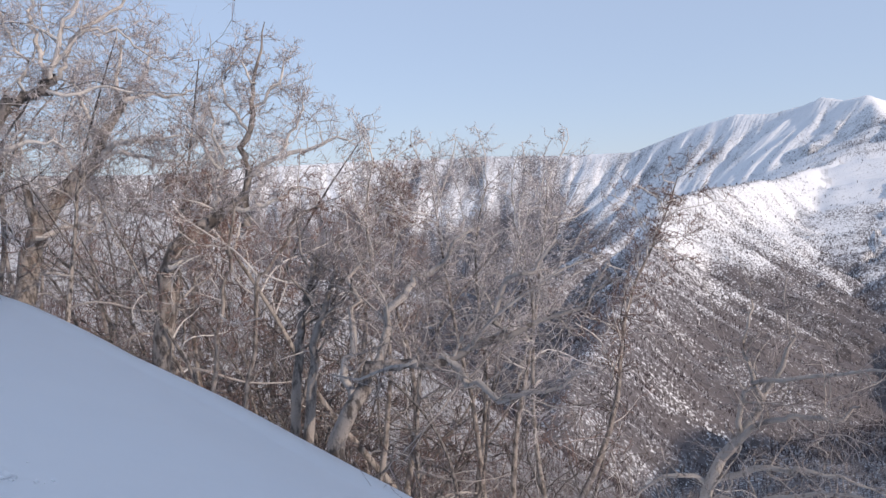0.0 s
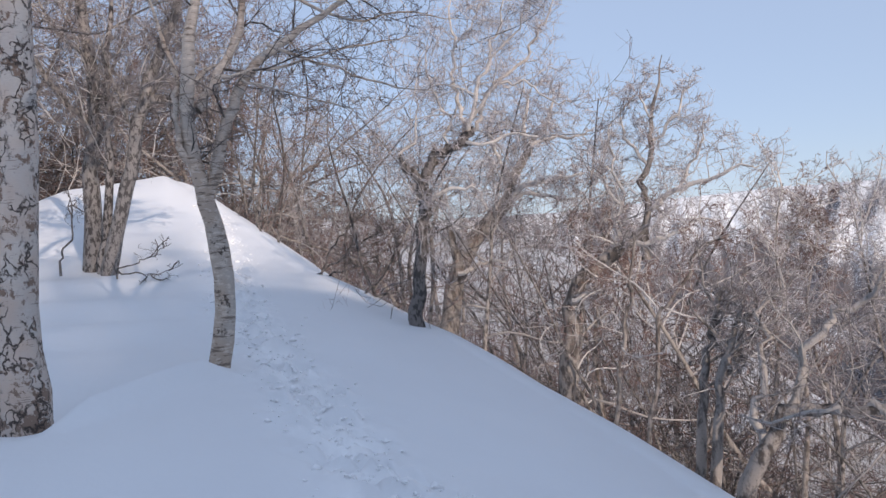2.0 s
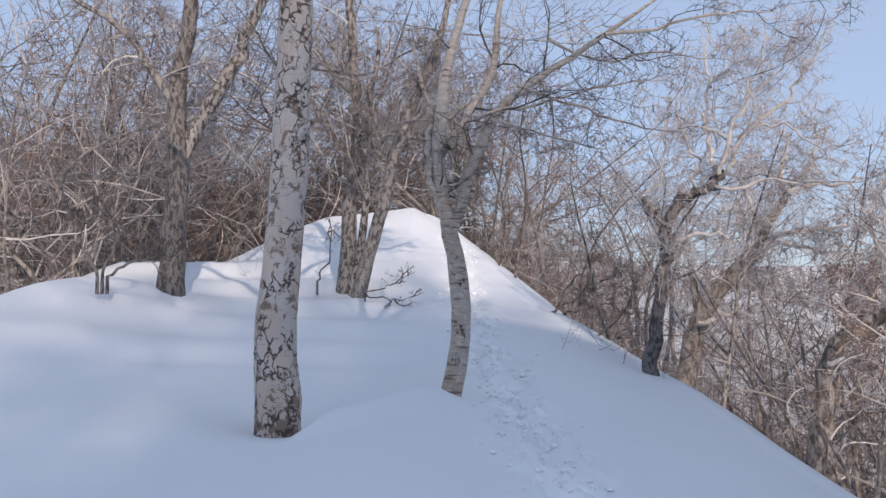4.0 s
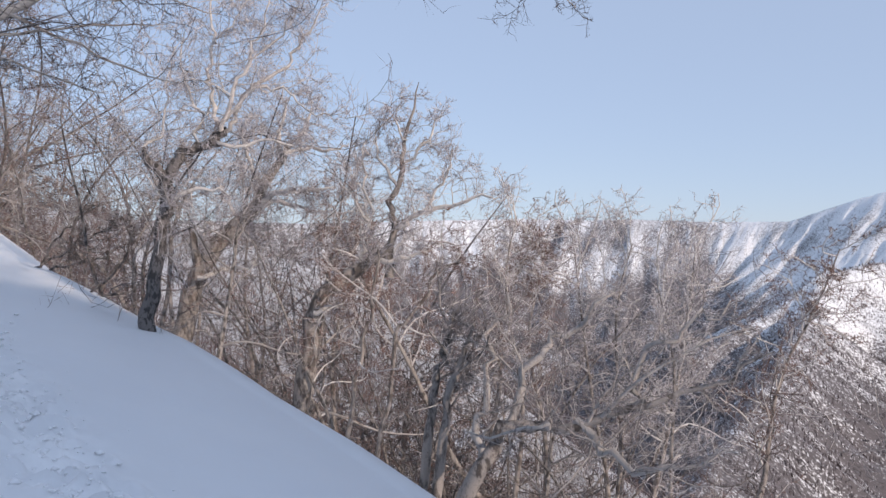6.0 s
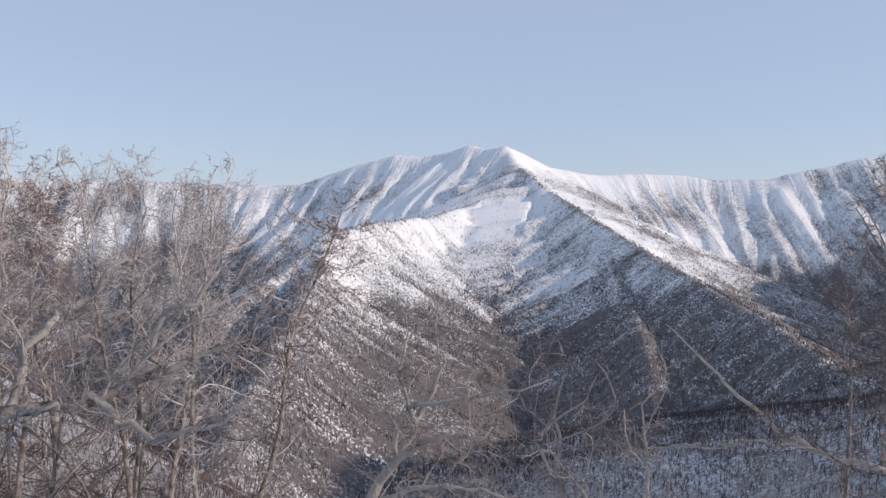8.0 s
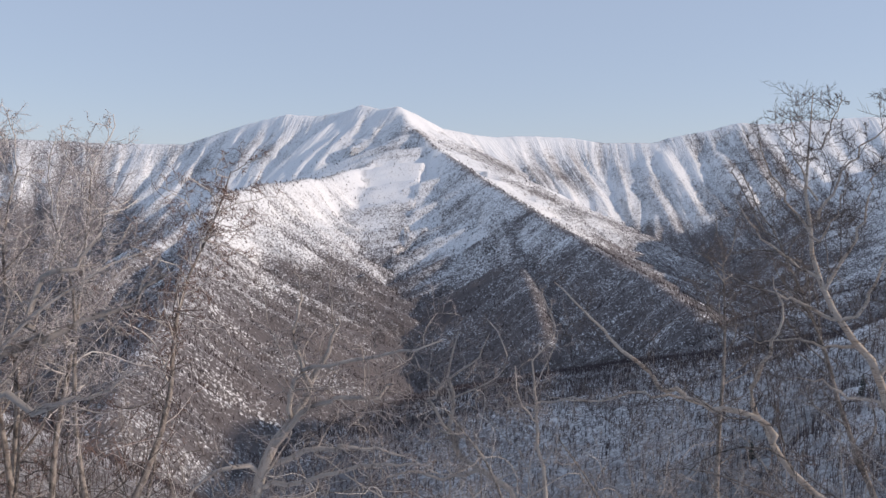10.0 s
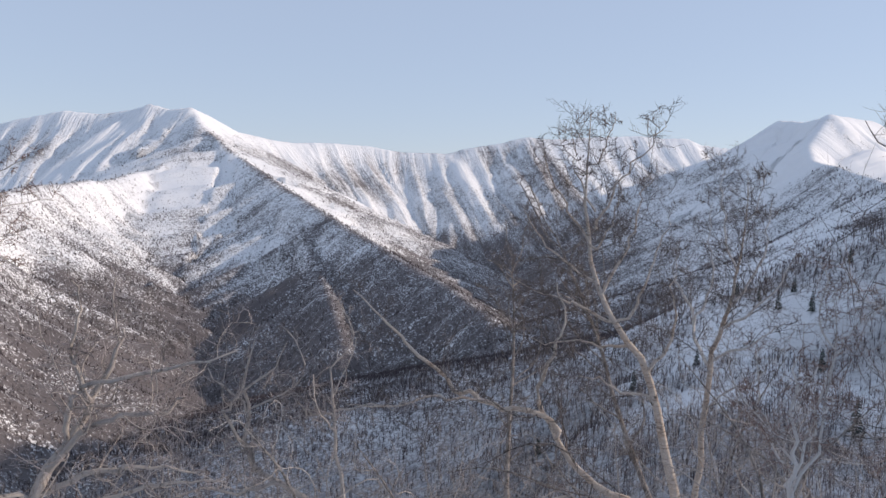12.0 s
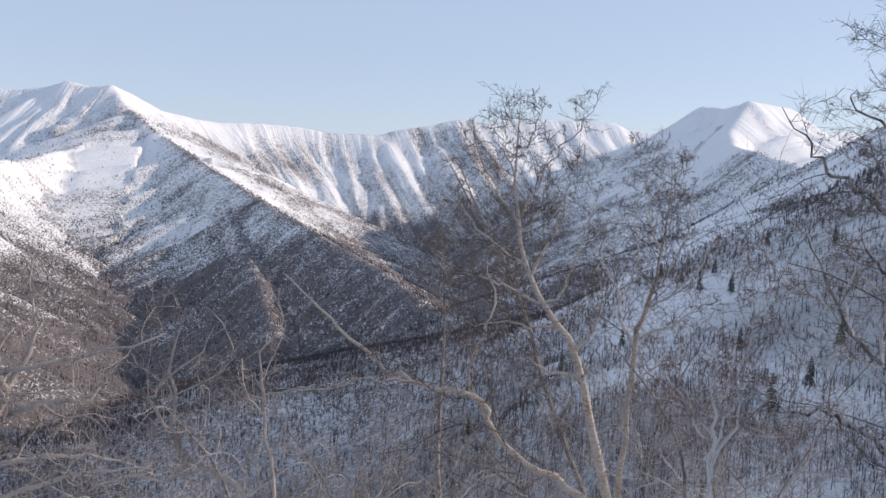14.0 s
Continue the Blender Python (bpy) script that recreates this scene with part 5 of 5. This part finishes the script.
ROUND = [round_tree(131, 9, BARK_GREY, LIMB_PALE, TWIG_PALE, "bare birch with a full pale round crown", GROVE),
         round_tree(132, 9, BARK_GREY, LIMB_PALE, TWIG_RED, "bare birch with a full reddish round crown", GROVE),
         round_tree(133, 9, BARK_GREY, BARK_GREY, TWIG_DARK, "bare birch with a full dark round crown", GROVE)]
# simpler trees deeper in; their darker bark paints in the shade among the stems
LIGHT = [wild_tree("birch_tree", 111 + i, h, b, l, t, label, 0.9, m, (0.08, 0, 0), tiers=2, group=GROVE) for i, (h, b, l, t, label, m) in enumerate((
    (9, BARK_DARK, BARK_DARK, TWIG, "bare grey birch deeper in the wood", 1), (8, BARK_DARK, BARK_DARK, TWIG_RED, "bare reddish birch deeper in the wood", 2),
    (9, BARK_GREY, LIMB_PALE, TWIG, "bare pale birch deeper in the wood", 2), (7, BARK_DARK, BARK_DARK, TWIG_RED, "low bushy birch deeper in the wood", 3),
    (10, BARK_GREY, BARK_GREY, TWIG, "tall thin birch deeper in the wood", 1)))]


def top_of(tree):
    """Height of a tree's highest twig above its foot."""
    best = 0.0
    for part in tree.children:
        co = np.empty(len(part.data.vertices) * 3, np.float32)
        part.data.vertices.foreach_get("co", co)
        best = max(best, float(co[2::3].max()))
    return best


HEIGHTS, LIGHT_HEIGHTS, ROUND_HEIGHTS = [top_of(k) for k in KINDS], [top_of(k) for k in LIGHT], [top_of(k) for k in ROUND]
YAWS = [-150, -96, -75, -66, -60, -50, -46, -40, -22, -14, -8, 0, 6, 12, 19, 28, 46, 70, 100]
TOPS = [60, 40, 4, -4, 1, -2, -7, -11, -10.5, -11, -8, 5.0, 7, 10, 13, 16, 22, 24, 24]


def plant(k, yaw, r, h, turn, light=False):
    a = radians(yaw)
    x, y = -math.sin(a) * r, math.cos(a) * r
    z = float(ground_height(np.array([x]), np.array([y]))[0])
    copy_thing((LIGHT if light else KINDS)[k], scale_pose(x, y, z - 0.1, turn, h / (LIGHT_HEIGHTS if light else HEIGHTS)[k]))


def room_at(yaw, r, el):
    """Height of a tree at that place whose tip shows at the elevation el."""
    a = radians(yaw)
    z = float(ground_height(np.array([-math.sin(a) * r]), np.array([math.cos(a) * r]))[0])
    return EYE + r * math.tan(radians(el)) - z


def grove(count, seed, yaw_range, r_range, taken, h_range=(6.5, 12), keen=0.75, sorts=(0, 1, 2, 3, 4)):
    rng = random.Random(seed)
    made = tries = 0
    while made < count and tries < count * 60:
        tries += 1
        yaw = rng.uniform(*yaw_range)
        r = math.exp(rng.uniform(math.log(r_range[0]), math.log(r_range[1])))
        a = radians(yaw)
        x, y = -math.sin(a) * r, math.cos(a) * r
        s, u = x * AHEAD.x + y * AHEAD.y, x * ASIDE.x + y * ASIDE.y
        if -7 < u < max(6.2 - 0.225 * s, 0.4) + 0.8 and -3 < s < 34:
            continue
        if any((x - p) ** 2 + (y - q) ** 2 < (0.025 * r + 0.9) ** 2 for p, q in taken):
            continue
        k = sorts[rng.randrange(5)]
        h = min(rng.uniform(*h_range), room_at(yaw, r, float(np.interp(yaw, YAWS, TOPS))) * rng.uniform(keen, 1.0) * 0.93)
        if h < 2.6:
            continue
        taken.append((x, y))
        plant(k, yaw, r, h, rng.uniform(0, 6.28), r > 34 or yaw < -90)
        made += 1
    return made


taken = []
# crowns that stand out against the sky
for k, yaw, el, r in ((0, 5.7, 6.8, 17), (1, 1.4, 5.5, 18), (0, -0.6, 5.2, 19), (0, -2.6, 4.8, 18), (0, -4.2, 4.5, 19), (1, -6.0, 3.4, 18), (0, -8.2, 2.7, 17), (1, 9.2, 5.4, 18), (0, 16.5, 8, 18), (1, 3.4, 4.0, 19), (0, 22, 9, 24), (1, 33, 9, 26), (0, 37, 8, 30),
                      (2, -64.2, 1.4, 19), (2, -50.0, -1.5, 19)):
    a = radians(yaw)
    x, y = -math.sin(a) * r, math.cos(a) * r
    copy_thing(ROUND[k], scale_pose(x, y, float(ground_height(np.array([x]), np.array([y]))[0]) - 0.1, 2.1 * yaw, room_at(yaw, r, el) / ROUND_HEIGHTS[k]))
grove(20, 5, (-3, 30), (13, 30), taken, (6, 13))
grove(10, 6, (-14, 45), (30, 90), taken)
grove(14, 11, (24, 45), (22, 60), taken)
grove(34, 13, (22, 76), (60, 150), taken, (9, 17), 0.85, (1, 0, 3, 2, 4))
grove(78, 7, (40, 76), (18, 50), taken, (11, 19), 0.85, (2, 1, 4, 0, 3))
grove(10, 8, (-42, -10), (12, 30), taken, (7, 13), 0.85, (0, 2, 1, 2, 4))
grove(11, 15, (-72, -33), (10, 17), taken, (4, 9), 0.75, (0, 4, 2, 0, 4))
grove(8, 9, (-88, -46), (16, 45), taken, (7, 13), 0.75, (2, 0, 4, 2, 1))
# trees out of view behind the standpoint, added to filter sun onto the snow
grove(12, 10, (-152, -132), (26, 62), taken, (8, 12))
# unseen brush added on the rise behind the standpoint to dapple the sunlight
SHADE_BRUSH = wild_tree("low_shrub", 121, 4, BARK_GREY, BARK_GREY, TWIG_RED, "unseen bare birch brush added to dapple the light on the near snow", 0.42, 3, tiers=2, group="birch brush on the rise")
rng = random.Random(77)
for k in range(125):
    spot_at = SUNWARD * (46 + rng.uniform(-8, 6)) + ACROSS * rng.uniform(-22, 2.6)
    m = scale_pose(spot_at.x, spot_at.y, float(ground_height(np.array([spot_at.x]), np.array([spot_at.y]))[0]) - 0.1, rng.uniform(0, 6.28), rng.uniform(0.7, 1.6))
    if k:
        copy_thing(SHADE_BRUSH, m)
    else:
        SHADE_BRUSH.matrix_world = m
# brush under the trees of the flank, coloured dark to stand for shaded gaps too
UNDER = wild_tree("birch_shrub", 122, 4, BARK_DARK, BARK_DARK, TWIG_BRUSH, "low dark birch brush on the steep snowy flank", 0.4, 3, tiers=2, group="birch brush on the flank")
rng = random.Random(78)
for k in range(140):
    yaw, r = rng.uniform(-66, 22), rng.uniform(18, 62)
    x, y = -math.sin(radians(yaw)) * r, math.cos(radians(yaw)) * r
    if x * ASIDE.x + y * ASIDE.y < max(6.2 - 0.225 * (x * AHEAD.x + y * AHEAD.y), 0.4) + 2.5:
        continue
    z = float(ground_height(np.array([x]), np.array([y]))[0])
    tall = min(rng.uniform(0.8, 1.5), room_at(yaw, r, float(np.interp(yaw, YAWS, TOPS))) / 4.5)
    if tall < 0.35:
        continue
    m = scale_pose(x, y, z - 0.1, rng.uniform(0, 6.28), tall)
    if UNDER.location.length < 1:
        UNDER.matrix_world = m
    else:
        copy_thing(UNDER, m)
# the models themselves stand in the wood too
for ob, yaw, r in zip(KINDS + LIGHT + ROUND, (33, 22, 4, 24, 37, 30, 12, 1, 50, 62, 27, 41, 56), (34, 26, 21, 20, 46, 70, 60, 55, 70, 65, 30, 34, 48)):
    a = radians(yaw)
    x, y = -math.sin(a) * r, math.cos(a) * r
    ob.location = (x, y, float(ground_height(np.array([x]), np.array([y]))[0]) - 0.1)


# ---- far woods ----
def far_woods(count, seed, r0, r1):
    """Small bare trees on the far slopes: a stem and a fan of thin boughs each."""
    rng = np.random.default_rng(seed)
    yaw = rng.uniform(-88, 78, count * 4)
    r = np.exp(rng.uniform(np.log(r0), np.log(r1), count * 4))
    a = np.radians(yaw)
    x, y = -np.sin(a) * r, np.cos(a) * r
    z = ground_height(x, y, False)
    c = woods_cover(x, y, z)
    keep = rng.random(len(x)) < np.clip(c * 1.9 - 0.35, 0, 1)
    top = EYE + r * np.tan(np.radians(np.interp(yaw, YAWS, TOPS)))
    keep &= (z + 4 < top) | (r > 300)
    x, y, z, r = x[keep][:count], y[keep][:count], z[keep][:count], r[keep][:count]
    n = len(x)
    h = rng.uniform(3.5, 8, n)
    w = np.maximum(0.010 * h, r * 0.00034)
    vs = []
    base = np.stack([x, y, z - 0.5], 1)
    for b in range(5):
        ang = rng.uniform(0, 2 * np.pi, n)
        lo = h * (0.0 if b == 0 else rng.uniform(0.15, 0.55, n))
        out = h * (0.08 if b == 0 else rng.uniform(0.18, 0.48, n))
        up = h if b == 0 else lo + h * rng.uniform(0.2, 0.5, n)
        d = np.stack([np.cos(ang), np.sin(ang), 0 * ang], 1)
        side = np.stack([-np.sin(ang + 0.8), np.cos(ang + 0.8), 0 * ang], 1) * (w * (1.6 if b == 0 else 1.0))[:, None]
        p0 = base + np.array([[0, 0, 1]]) * np.reshape(lo, (-1, 1))
        p1 = base + d * np.reshape(out, (-1, 1)) + np.array([[0, 0, 1]]) * np.reshape(up, (-1, 1))
        vs.append(np.stack([p0 - side, p0 + side, p1], 1))
    v = np.concatenate(vs, 1).reshape(-1, 3)
    ob = mesh_object("far_woods", v, np.arange(len(v)).reshape(-1, 3), FAR_TWIG, None, False)
    tagged(ob, "bare grey-brown birch woods covering the far slopes", "woods", kind="stuff")


FAR_TWIG = twig_material("far_bare_woods", (0.042, 0.032, 0.039), (0.15, 0.118, 0.122))
far_woods(62000, 3, 70, 800)
far_woods(60000, 4, 800, 2800)
